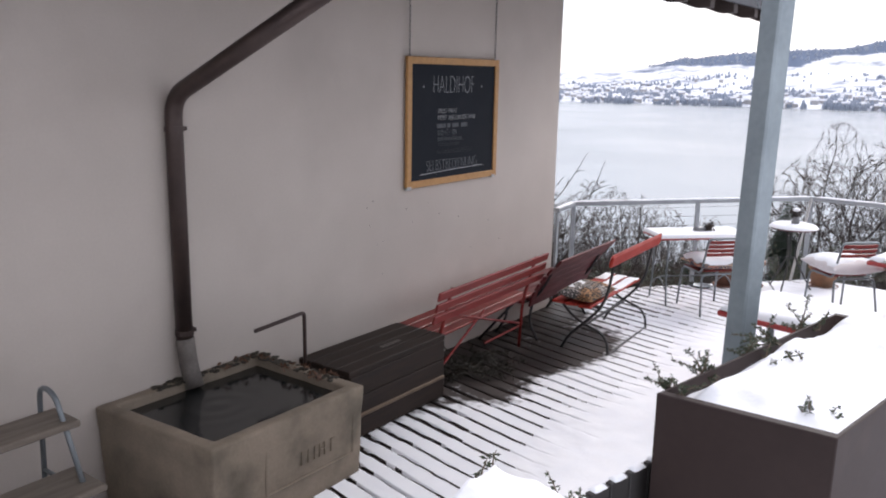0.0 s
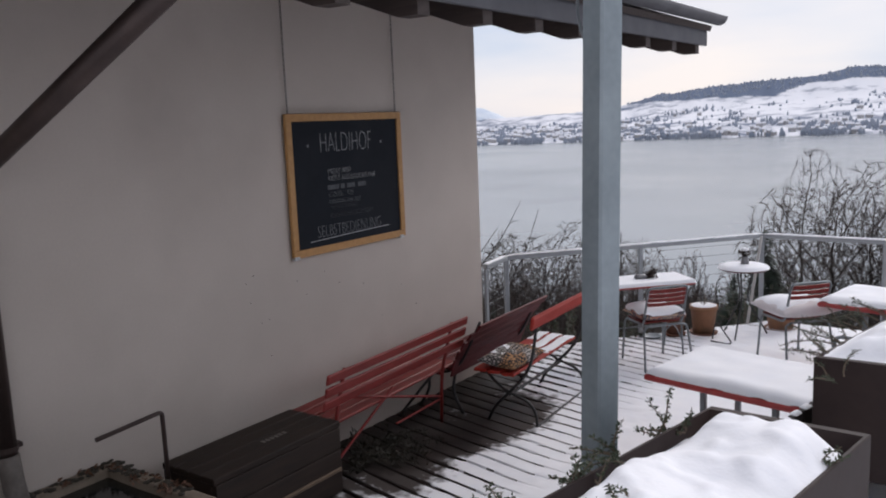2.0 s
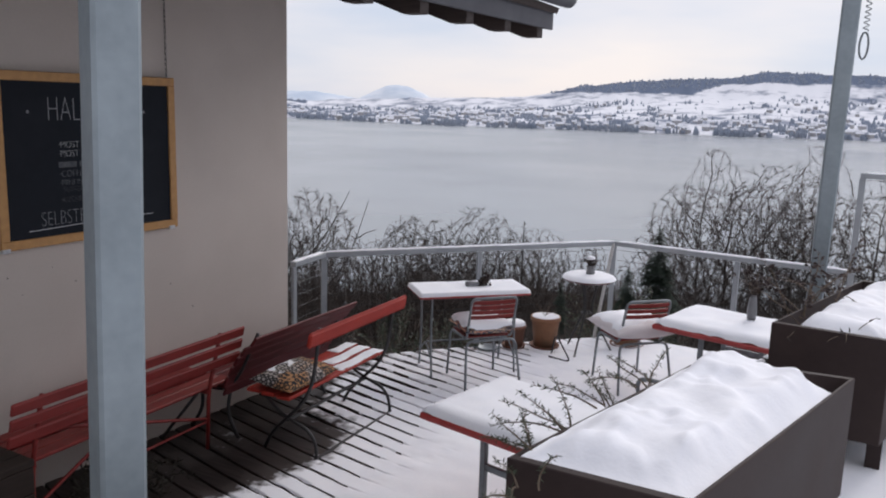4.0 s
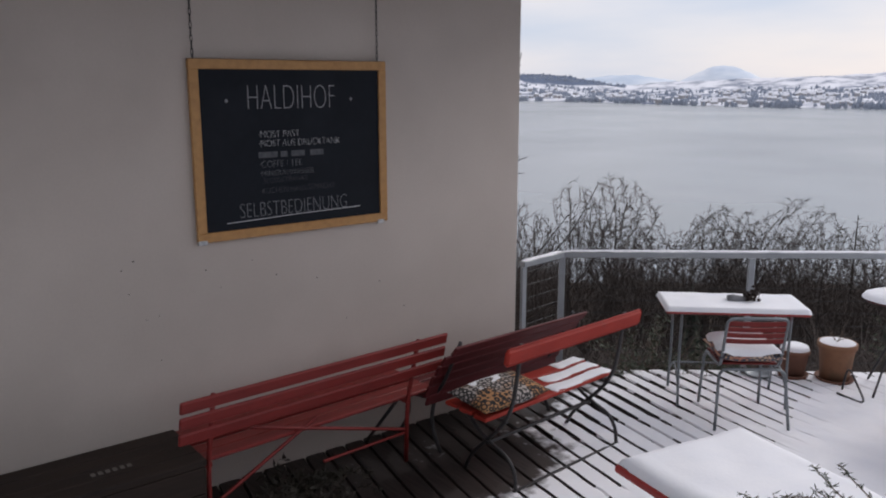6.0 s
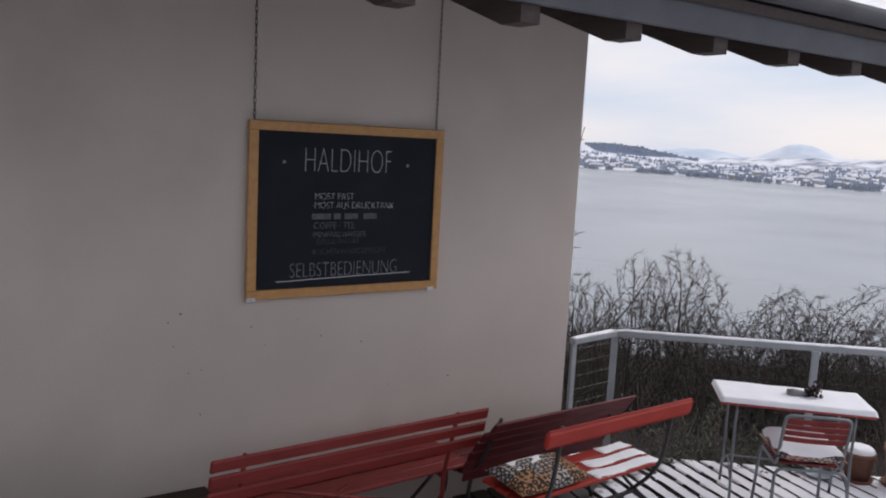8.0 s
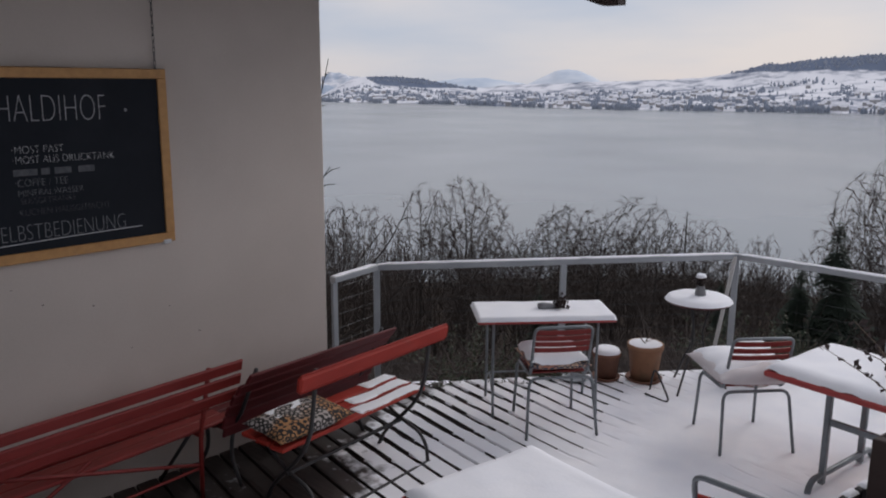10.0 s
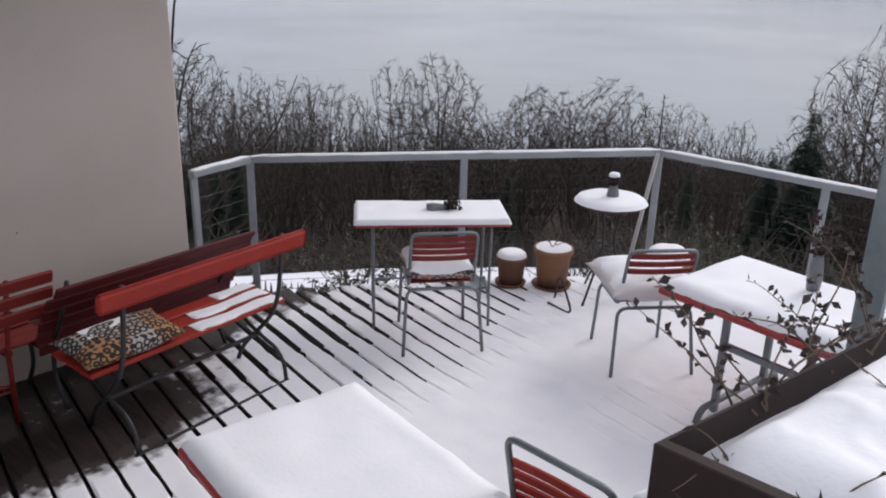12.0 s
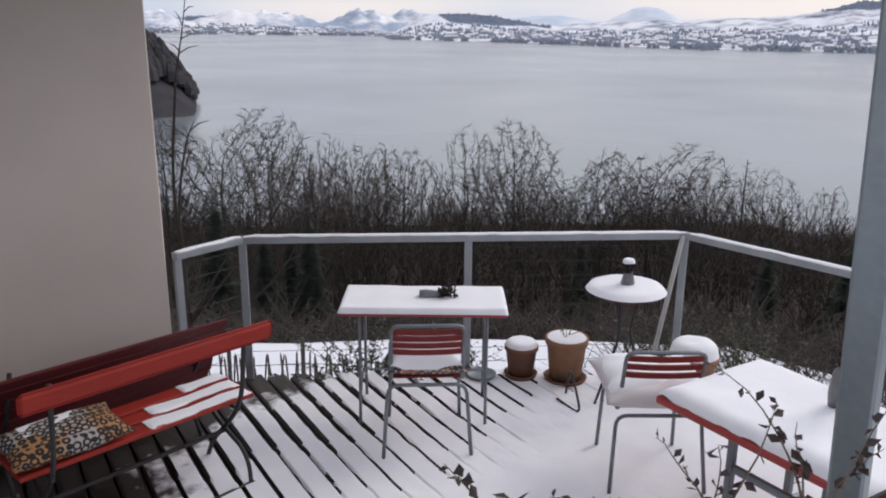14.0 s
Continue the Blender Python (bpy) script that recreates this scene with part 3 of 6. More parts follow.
# ---- planters ----
def leafy(bm_leaf, bm_stem, base, direction, length, leaves, size, rnd, droop=0.3, wide=0.45):
    """A bent twig with small leaf blades along it."""
    p, d = Vector(base), Vector(direction).normalized()
    pts = [p.copy()]
    n = 8
    for i in range(n):
        d = (d + Vector((rnd.uniform(-.22, .22), rnd.uniform(-.22, .22), rnd.uniform(-.15, .15) - droop * 0.12))).normalized()
        p = p + d * length / n
        pts.append(p.copy())
    tube(bm_stem, pts, [0.0035 * (1 - 0.75 * i / n) for i in range(n + 1)], 4, cap=False)
    for k in range(leaves):
        s = rnd.uniform(0.15, 1.0) * n
        i = min(n - 1, int(s))
        q = pts[i].lerp(pts[i + 1], s - i)
        v = Vector((rnd.uniform(-1, 1), rnd.uniform(-1, 1), rnd.uniform(-0.6, 0.9))).normalized()
        w = v.cross(Vector((rnd.uniform(-1, 1), rnd.uniform(-1, 1), rnd.uniform(-1, 1)))).normalized()
        sz = size * rnd.uniform(0.6, 1.25)
        up_ = v.cross(w) * sz * 0.12
        a = bm_leaf.verts.new(q)
        b = bm_leaf.verts.new(q + v * sz * 0.5 + w * sz * wide * 0.5 + up_)
        c = bm_leaf.verts.new(q + v * sz)
        e = bm_leaf.verts.new(q + v * sz * 0.5 - w * sz * wide * 0.5 + up_)
        bm_leaf.faces.new((a, b, c))
        bm_leaf.faces.new((a, c, e))


def planter(corners, top, bottom, label, heap, seed):
    """A steel trough from four plan corners: walls, feet and a heap of snow in it."""
    th = thing("planter", label, "planter", group="steel planters")
    c = [Vector(p) for p in corners]
    mid = sum(c, Vector((0, 0))) / 4
    t = 0.022
    inner = [p + (mid - p).normalized() * t * 1.5 for p in c]
    bm = bmesh.new()
    o0 = [bm.verts.new((p.x, p.y, bottom)) for p in c]
    o1 = [bm.verts.new((p.x, p.y, top)) for p in c]
    i1 = [bm.verts.new((p.x, p.y, top)) for p in inner]
    i0 = [bm.verts.new((p.x, p.y, bottom + 0.05)) for p in inner]
    for i in range(4):
        j = (i + 1) % 4
        bm.faces.new((o0[i], o0[j], o1[j], o1[i]))
        bm.faces.new((o1[i], o1[j], i1[j], i1[i]))
        bm.faces.new((i1[i], i1[j], i0[j], i0[i]))
    bm.faces.new(o0[::-1])
    bm.faces.new(i0)
    bmesh.ops.recalc_face_normals(bm, faces=bm.faces[:])
    bmesh.ops.bevel(bm, geom=[e for e in bm.edges if all(v in o0 + o1 for v in e.verts)], offset=0.003, segments=1, affect="EDGES")
    part("trough", bm, PLANTER, th)
    for p in c:
        q = p + (mid - p) * 0.16
        part("foot", boxed(q.x - 0.03, q.x + 0.03, q.y - 0.03, q.y + 0.03, UPPER_Z - 0.02, bottom + 0.004, 0.003), PLANTER, th)
    lo = [p + (mid - p).normalized() * (t * 1.5 + 0.002) for p in c]

    def f(u, v):
        a = lo[0].lerp(lo[1], u)
        b = lo[3].lerp(lo[2], u)
        p = a.lerp(b, v)
        near, right, far, left = heap[1]
        low = near * (1 - smooth(0, 0.16, v * 1.25)) + far * (1 - smooth(0, 0.16, (1 - v) * 1.25)) + left * (1 - smooth(0, 0.14, u * 0.48)) + right * (1 - smooth(0, 0.14, (1 - u) * 0.48))
        rim = smooth(0, 0.12, min(u * 0.48, (1 - u) * 0.48, v * 1.25, (1 - v) * 1.25))
        lump = 0.65 * nz(p.x, p.y, seed, 3.0) + 0.25 * nz(p.x, p.y, seed + 3, 7) + 0.28 * max(0, nz(p.x, p.y, seed + 5, 15))
        z = top - min(low, 0.14) + heap[0] * rim * (0.75 + lump) + 0.02 * (lump - 0.1)
        return (p.x, p.y, z)
    part("snow", sheet(40, 96, f), SNOW, th, "heap of snow")
    return th


pl_one = planter([(-0.79, 2.18), (-0.306, 2.18), (-0.10, 3.41), (-0.556, 3.425)], 1.50, 1.02, "dark brown steel planter heaped with snow and evergreen twigs", (0.055, (0.010, 0.012, 0.09, 0.05)), 1.0)
pl_two = planter([(-0.388, 4.115), (0.094, 4.12), (0.368, 5.404), (-0.14, 5.34)], 1.50, 1.05, "dark brown steel planter heaped with snow and rosemary", (0.075, (0.006, 0.010, 0.10, 0.0)), 2.0)
pl_three = planter([(0.0, 6.0), (0.47, 5.98), (0.74, 7.26), (0.29, 7.30)], 1.51, 1.05, "dark brown steel planter with snow and withered stalks", (0.045, (0.05, 0.02, 0.05, 0.08)), 3.0)
pl_zero = planter([(-1.14, 0.25), (-0.68, 0.22), (-0.66, 1.58), (-0.93, 1.61)], 1.43, 1.0, "dark brown steel planter heaped with snow and evergreen leaves", (0.09, (0.01, 0.01, 0.01, 0.01)), 4.0)


def growth(parent, spots, n, length, leaves, size, leaf_mat, stem_mat, seed, out, droop=0.3, wide=0.45, label=""):
    rnd = random.Random(seed)
    for (x, y, z) in spots:
        bl, bs = bmesh.new(), bmesh.new()
        for _ in range(n):
            a = rnd.uniform(0, 2 * math.pi)
            d = Vector((math.cos(a) * 0.6 + out[0], math.sin(a) * 0.6 + out[1], out[2] + rnd.uniform(0, 0.5)))
            leafy(bl, bs, (x + rnd.uniform(-.04, .04), y + rnd.uniform(-.04, .04), z), d, length * rnd.uniform(0.6, 1.2), leaves, size, rnd, droop, wide)
        s = part("plant", bs, stem_mat, parent, label)
        part("leaves", bl, leaf_mat, s)


growth(pl_one, [(-0.77, 2.26, 1.47), (-0.73, 2.48, 1.47), (-0.68, 2.78, 1.47), (-0.66, 2.95, 1.48), (-0.60, 3.2, 1.48)], 9, 0.11, 30, 0.016, LEAF, STALK, 3, (-0.45, -0.1, 0.12), label="small-leaved evergreen twigs")
growth(pl_one, [(-0.52, 2.62, 1.50), (-0.40, 2.32, 1.47), (-0.20, 3.2, 1.47)], 5, 0.10, 30, 0.016, LEAF, STALK, 5, (0.1, -0.1, 0.7), label="small-leaved evergreen sprig")
growth(pl_two, [(-0.36, 4.24, 1.47), (-0.33, 4.42, 1.47), (-0.29, 4.66, 1.48), (-0.24, 4.95, 1.47)], 5, 0.21, 60, 0.018, LEAF, STALK, 7, (-0.9, 0.35, 0.35), droop=0.35, wide=0.16, label="rosemary branches hanging over the edge")
growth(pl_two, [(-0.3, 4.05, 1.45)], 4, 0.15, 40, 0.018, LEAF, STALK, 8, (-0.4, -0.5, 0.2), droop=0.9, wide=0.16, label="rosemary twigs")
growth(pl_three, [(0.07, 6.35, 1.47), (0.12, 6.62, 1.47), (0.17, 6.85, 1.47)], 5, 0.36, 16, 0.030, LEAF_DRY, STALK, 11, (-0.30, 0.05, 0.62), droop=0.6, wide=0.6, label="withered stalks with dark curled leaves")
growth(pl_three, [(0.12, 6.12, 1.46), (0.30, 6.10, 1.47), (0.34, 6.5, 1.48)], 3, 0.20, 3, 0.03, LEAF_DRY, STALK, 12, (0.1, -0.1, 0.5), droop=0.9, wide=0.4, label="dry stalks poking from the snow")
growth(pl_zero, [(-0.95, 1.50, 1.45), (-0.72, 1.50, 1.45)], 3, 0.10, 14, 0.018, LEAF, STALK, 13, (0.0, 0.1, 0.6), label="small-leaved evergreen sprig")

# slatted edging between the planters
edging = thing("slat_fence", "low dark fence of upright slats with snow on their tops", "fence")
slat_me, cap_me = None, None
for i in range(70):
    y = 0.3 + 0.095 * i
    x = edge_x(y) - 0.055
    s = part("slat", slat_me if slat_me else boxed(-0.012, 0.012, -0.044, 0.044, -0.02, 1.24, 0.003), SLAT_DARK, edging)
    slat_me = s.data
    s.location, s.rotation_euler = (x, y, 0), (0, 0, radians(-11))
    if cap_me is None:
        cap_me = snow_slab(0.03, 0.06, 0.014, 2.0, r=0.02, rag=0.004, n=200)
    k = part("snow_cap", cap_me, SNOW, s)
    k.location = (0, 0, 1.24)
part("rail", tube(bmesh.new(), [(edge_x(0.3) - 0.025, 0.3, 1.1), (edge_x(6.9) - 0.025, 6.9, 1.1)], 0.02, 6), SLAT_DARK, edging)


# ---- stone trough, downpipe, tap ----
def trough():
    th = thing("stone_trough", "weathered concrete water trough full of dark water", "trough", pose(-3.985, 2.325, 0.0))
    w, d, h, t = 0.937, 1.11, 0.57, 0.08
    bm = bmesh.new()
    tb_ = 0.02
    out0 = [(tb_, tb_ - 0.05), (w - tb_, tb_), (w - tb_, d - tb_), (tb_, d - tb_)]
    out1 = [(0, -0.05), (w, 0), (w, d), (0, d)]
    inn = [(t, t - 0.045), (w - t, t), (w - t, d - t), (t, d - t)]
    o0 = [bm.verts.new((*p, 0)) for p in out0]
    o1 = [bm.verts.new((*p, h)) for p in out1]
    i1 = [bm.verts.new((*p, h)) for p in inn]
    i0 = [bm.verts.new((*p, 0.12)) for p in inn]
    for i in range(4):
        j = (i + 1) % 4
        bm.faces.new((o0[i], o0[j], o1[j], o1[i]))
        bm.faces.new((o1[i], o1[j], i1[j], i1[i]))
        bm.faces.new((i1[i], i1[j], i0[j], i0[i]))
    bm.faces.new(o0[::-1])
    bm.faces.new(i0)
    bmesh.ops.recalc_face_normals(bm, faces=bm.faces[:])
    bmesh.ops.bevel(bm, geom=bm.edges[:], offset=0.014, segments=2, affect="EDGES", profile=0.6)
    bmesh.ops.subdivide_edges(bm, edges=[e for e in bm.edges if e.calc_length() > 0.2], cuts=6, use_grid_fill=True)
    for v in bm.verts:
        v.co += Vector((nz(v.co.y, v.co.z, 1, 9), nz(v.co.x, v.co.z, 2, 9), nz(v.co.x, v.co.y, 3, 9) if v.co.z > 0.3 else 0)) * 0.006
    part("basin", bm, CONCRETE, th, smooth=True)
    ws = sheet(24, 24, lambda u, v: (t - 0.004 + (w - 2 * t + 0.008) * u, t - 0.004 + (d - 2 * t + 0.008) * v, h - 0.055 + 0.003 * math.sin(46 * math.hypot((u - 0.42), (v - 0.40))) * math.exp(-5 * math.hypot(u - 0.42, v - 0.40))))
    part("water", ws, WATER_DARK, th, "still dark water")
    # recessed panel frame and worn numerals on the long face
    fr = bmesh.new()
    for a, b in (((0.35, 0.17), (1.02, 0.17)), ((0.35, 0.44), (1.02, 0.44)), ((0.35, 0.17), (0.35, 0.44)), ((1.02, 0.17), (1.02, 0.44))):
        tube(fr, [(w - 0.012 + 0.0, a[0], a[1]), (w - 0.012, b[0], b[1])], 0.008, 5)
    part("panel_frame", fr, CONCRETE, th)
    nb = bmesh.new()
    for y0, y1, z0, z1 in ((0.60, 0.615, 0.25, 0.33), (0.65, 0.66, 0.25, 0.33), (0.70, 0.715, 0.25, 0.33), (0.74, 0.75, 0.25, 0.33), (0.74, 0.79, 0.285, 0.295), (0.78, 0.79, 0.25, 0.33), (0.83, 0.84, 0.25, 0.33), (0.83, 0.87, 0.32, 0.33)):
        box(nb, w - 0.02, w - 0.002, y0, y1, z0, z1, 0.002)
    part("worn_numerals", nb, CONCRETE, th, "worn raised numerals that cannot be read")
    rnd = random.Random(4)
    mb = bmesh.new()
    for k in range(240):
        s = rnd.random()
        x, y = (rnd.uniform(0.0, 0.09), rnd.uniform(0.3, d)) if s < 0.6 else (rnd.uniform(0.05, w * 0.8), d - rnd.uniform(0.0, 0.09))
        sz = rnd.uniform(0.006, 0.022)
        bmesh.ops.create_icosphere(mb, subdivisions=1, radius=sz, matrix=Matrix.Translation((x, y, h + sz * 0.1)) @ Matrix.Diagonal((1, rnd.uniform(.7, 1.6), rnd.uniform(0.3, .6), 1)))
    part("moss", mb, LITTER, th, "moss and wet leaves on the rim")["kind"] = "stuff"
    fl_, fs_ = bmesh.new(), bmesh.new()
    for k in range(26):
        s = rnd.random()
        x, y = (rnd.uniform(0.02, 0.12), rnd.uniform(0.75, d - 0.03)) if s < 0.45 else (rnd.uniform(0.1, w * 0.75), d - rnd.uniform(0.02, 0.12))
        leafy(fl_, fs_, (x, y, h + 0.004), (rnd.uniform(-1, 1), rnd.uniform(-1, 1), 0.5), 0.05, 5, 0.035, rnd, 1.0, 0.55)
    fs_.free()
    part("fallen_leaf", fl_, LEAF_BROWN, th, "brown fallen leaves on the rim")["kind"] = "stuff"
    return th


trough()

dp = thing("downpipe", "brown metal downpipe running from the gutter into the trough", "pipe")
part("pipe", tube(bmesh.new(), rounded([(-2.25, 2.90, 3.00), (-3.952, 2.85, 2.235), (-3.952, 2.85, 0.78)], 0.12, 6), 0.050, 14), PIPE, dp, smooth=True)
part("pipe_end", tube(bmesh.new(), rounded([(-3.948, 2.85, 0.82), (-3.93, 2.85, 0.68), (-3.875, 2.85, 0.53)], 0.05), 0.055, 14), PIPE_END, dp, "dull zinc outlet", smooth=True)
for z in (2.06, 0.86):
    b_ = bmesh.new()
    tube(b_, [(-3.952, 2.85, z - 0.015), (-3.952, 2.85, z + 0.015)], 0.055, 14)
    box(b_, -4.0, -3.94, 2.89, 2.93, z - 0.012, z + 0.012, 0.002)
    part("bracket", b_, PIPE, dp)

tap = thing("water_spout", "thin bent steel water pipe beside the trough", "pipe")
part("pipe", tube(bmesh.new(), rounded([(-3.74, 3.625, 0.0), (-3.74, 3.625, 0.845), (-3.75, 3.215, 0.815)], 0.03), 0.013, 10), PIPE, tap, smooth=True)

# folding plank step beside the trough
stp = thing("step_stool", "grey tube step stool with two weathered planks", "step stool", pose(-3.62, 1.55, 0))
for z, x0, x1 in ((0.675, -0.20, 0.04), (0.40, -0.06, 0.24)):
    part("plank", boxed(x0, x1, -0.5, 0.42, z, z + 0.035, 0.006), PLANK_PALE, stp, "weathered grey plank")
for y in (-0.45, 0.36):
    part("frame", tube(bmesh.new(), rounded([(0.34, y, 0), (-0.08, y, 0.84), (-0.22, y, 0.84), (-0.26, y, 0.0)], 0.08), 0.014, 8), STEEL_TUBE, stp, "dull steel tube frame", smooth=True)
    part("brace", tube(bmesh.new(), [(-0.25, y, 0.38), (0.17, y, 0.38)], 0.011, 8), STEEL_TUBE, stp)

# dark wooden chest
ch = thing("wooden_chest", "dark wet wooden storage chest against the wall", "chest", pose(-3.84, 3.66, 0))
for i in range(4):
    part("lid_plank", boxed(0.0 + 0.118 * i, 0.112 + 0.118 * i, 0.0, 1.04, 0.46, 0.50, 0.005), WOOD_DARK, ch)
for i in range(3):
    part("front_plank", boxed(0.44, 0.47, 0.01, 1.03, 0.02 + 0.148 * i, 0.162 + 0.148 * i, 0.004), WOOD_DARK, ch)
part("edge_strip", boxed(0.462, 0.482, 0.02, 1.02, 0.165, 0.19, 0.004), BATTEN, ch, "lighter worn batten")
for y in (0.0, 1.01):
    part("end_panel", boxed(0.01, 0.44, y, y + 0.03, 0.0, 0.46, 0.004), WOOD_DARK, ch)
wr = bmesh.new()
for k in range(6):
    box(wr, 0.275, 0.31, 0.52 + 0.035 * k, 0.54 + 0.035 * k, 0.5, 0.503, 0)
part("worn_lettering", wr, PIPE_END, ch, "pale worn letters that cannot be read")


# ---- benches ----
def slat(parent, x0, x1, y0, y1, z, thick, tilt, material, name="seat_slat", snow=0.0):
    m = Matrix.Translation(((x0 + x1) / 2, 0, z)) @ pose(0, 0, 0, 0, tilt, 0)
    w = (x1 - x0) / 2
    s = part(name, boxed(-w, w, y0, y1, -thick / 2, thick / 2, 0.006, m), material, parent)
    if snow:
        sl = snow_slab(2 * w - 0.005, (y1 - y0) * snow, 0.012, z + x0, r=0.03, rag=0.022, n=90)
        sl.transform(m @ Matrix.Translation((0, y1 - (y1 - y0) * snow / 2 - 0.01, thick / 2)))
        part("slat_snow", sl, SNOW, s, "thin snow")
    return s


def folding_bench():
    """Red slatted folding bench that stands with its back to the terrace."""
    ln = 1.75
    th = thing("garden_bench", "red slatted folding bench with its back to the terrace", "bench", pose(-3.475, 4.56, 0, 0, 0, 2.8), group="garden benches")
    for z, x in ((0.815, 0.135), (0.725, 0.115), (0.63, 0.09)):
        part("back_slat", boxed(-0.011, 0.011, 0.0, ln, -0.036, 0.036, 0.008, pose(x, 0, z, 0, 14, 0)), RED, th)
    for k in range(4):
        slat(th, -0.42 + 0.115 * k, -0.325 + 0.115 * k, 0.0, ln, 0.445 - 0.01 * (k == 2), 0.024, 0, RED)
    for y in (0.18, 1.52):
        part("leg", tube(bmesh.new(), rounded([(0.0, y, 0.0), (0.02, y, 0.42), (0.135, y, 0.85)], 0.1), 0.014, 8), RED, th, smooth=True)
        part("front_leg", tube(bmesh.new(), [(-0.03, y - 0.03, 0.43), (-0.40, y - 0.03, 0.0)], 0.012, 8), IRON, th, "dark iron leg", smooth=True)
        part("seat_bearer", boxed(-0.41, 0.03, y - 0.02, y + 0.02, 0.405, 0.433, 0.003), RED, th)
    part("brace", tube(bmesh.new(), [(0.005, 0.18, 0.16), (0.02, 0.85, 0.50)], 0.011, 6), RED, th)
    part("brace", tube(bmesh.new(), [(0.005, 1.52, 0.22), (0.03, 0.30, 0.60)], 0.011, 6), RED, th)
    part("stretcher", tube(bmesh.new(), [(0.004, 0.9, 0.2), (0.004, 1.52, 0.2)], 0.009, 6), RED, th)
    return th


folding_bench()


def iron_bench():
    """Bench with curved black iron frames, one broad back plank and three seat planks."""
    ln = 1.28
    th = thing("garden_bench", "red plank bench with curved black iron legs and a cushion", "bench", pose(-2.80, 6.21, 0, 0, 0, 3.4), group="garden benches")
    part("back_plank", boxed(-0.014, 0.014, 0.0, ln, -0.055, 0.055, 0.02, pose(0.03, 0, 0.875, 0, 10, 0)), RED_BRIGHT, th, "bright red plank")
    for k in range(3):
        slat(th, -0.50 + 0.125 * k, -0.387 + 0.125 * k, 0.02, ln - 0.02, 0.45 - 0.004 * k, 0.026, -2, RED_BRIGHT, snow=(0.22, 0.42, 0.48)[k])
    for y in (0.14, 1.12):
        post = [(0.02, y, 0.93), (-0.005, y, 0.72), (-0.04, y, 0.52), (-0.12, y, 0.38), (-0.26, y, 0.24), (-0.38, y, 0.12), (-0.44, y, 0.0)]
        part("back_post", tube(bmesh.new(), rounded(post, 0.1), 0.013, 8), IRON, th, smooth=True)
        leg = [(-0.47, y, 0.43), (-0.34, y, 0.30), (-0.20, y, 0.24), (-0.07, y, 0.20), (-0.01, y, 0.12), (0.0, y, 0.0)]
        part("leg", tube(bmesh.new(), rounded(leg, 0.1), 0.012, 8), IRON, th, smooth=True)
        part("seat_bearer", tube(bmesh.new(), [(-0.5, y, 0.43), (-0.08, y, 0.42)], 0.011, 8), IRON, th)
    part("floor_bar", boxed(-0.012, 0.012, 0.12, 1.14, 0.0, 0.016, 0.002), IRON, th, "flat iron runner")
    part("stretcher", boxed(-0.24, -0.22, 0.12, 1.14, 0.235, 0.255, 0.002), IRON, th)
    return th


iron_bench()


def curved_bench():
    """Dark red bench with a closed back and a curved seat of narrow slats."""
    ln = 1.28
    th = thing("garden_bench", "dull dark red bench with a closed curved back", "bench", pose(-3.535, 6.22, 0, 0, 0, 2.4), group="garden benches")
    for k in range(-1, 5):
        z = 0.45 + 0.08 * k
        x = 0.02 + 0.035 * k + 0.006 * k * k
        inset = 0.02 if k in (-1, 4) else 0.0
        part("back_slat", boxed(-0.010, 0.010, inset, ln - inset, -0.040, 0.040, 0.006, pose(x, 0, z, 0, 22 + 4 * k, 0)), RED_DULL, th)
    for k in range(5):
        slat(th, -0.42 + 0.088 * k, -0.338 + 0.088 * k, 0.0, ln, 0.42 - 0.035 * math.sin(math.pi * (k + 0.6) / 5.2), 0.02, 0, RED_DULL)
    for y in (0.1, 1.16):
        part("back_post", tube(bmesh.new(), rounded([(0.235, y, 0.81), (0.05, y, 0.45), (-0.10, y, 0.33), (-0.38, y, 0.36)], 0.1), 0.012, 8), IRON, th, smooth=True)
        part("leg", tube(bmesh.new(), rounded([(-0.02, y, 0.36), (-0.06, y, 0.18), (0.04, y, 0.0)], 0.1), 0.013, 8), IRON, th, smooth=True)
        part("front_leg", tube(bmesh.new(), rounded([(-0.30, y, 0.35), (-0.28, y, 0.18), (-0.40, y, 0.0)], 0.1), 0.013, 8), IRON, th, smooth=True)
    return th


curved_bench()


def pillow_mesh(w, d, h, seed=0.0, n=30):
    """A closed, stuffed square cushion with pinched corners, its base at 0."""
    bm = bmesh.new()
    for s in (1, -1):
        vs = {}
        for j in range(n + 1):
            for i in range(n + 1):
                u, v = 2 * i / n - 1, 2 * j / n - 1
                k = (1 - abs(u) ** 2.6) * (1 - abs(v) ** 2.6)
                pinch = 1 - 0.10 * (1 - v * v) * abs(u) ** 6 - 0.10 * (1 - u * u) * abs(v) ** 6
                z = h / 2 * s * max(0, k) ** 0.55 * (1 + 0.22 * nz(u, v, seed + s, 1.8)) + h / 2
                vs[i, j] = bm.verts.new((u * w / 2 * pinch, v * d / 2 * pinch, z))
        for j in range(n):
            for i in range(n):
                q = (vs[i, j], vs[i + 1, j], vs[i + 1, j + 1], vs[i, j + 1])
                bm.faces.new(q if s > 0 else q[::-1])
    bmesh.ops.remove_doubles(bm, verts=bm.verts[:], dist=0.0005)
    return bm


cu = thing("cushion", "ring-printed cushion dusted with snow on the bench", "cushion", pose(-3.10, 6.47, 0.462, 0, 6, 3.4))
part("cover", pillow_mesh(0.34, 0.58, 0.12, 3.0), RING_CLOTH, cu, smooth=True)
sl = snow_slab(0.12, 0.26, 0.007, 9.0, r=0.06, rag=0.06, n=90)
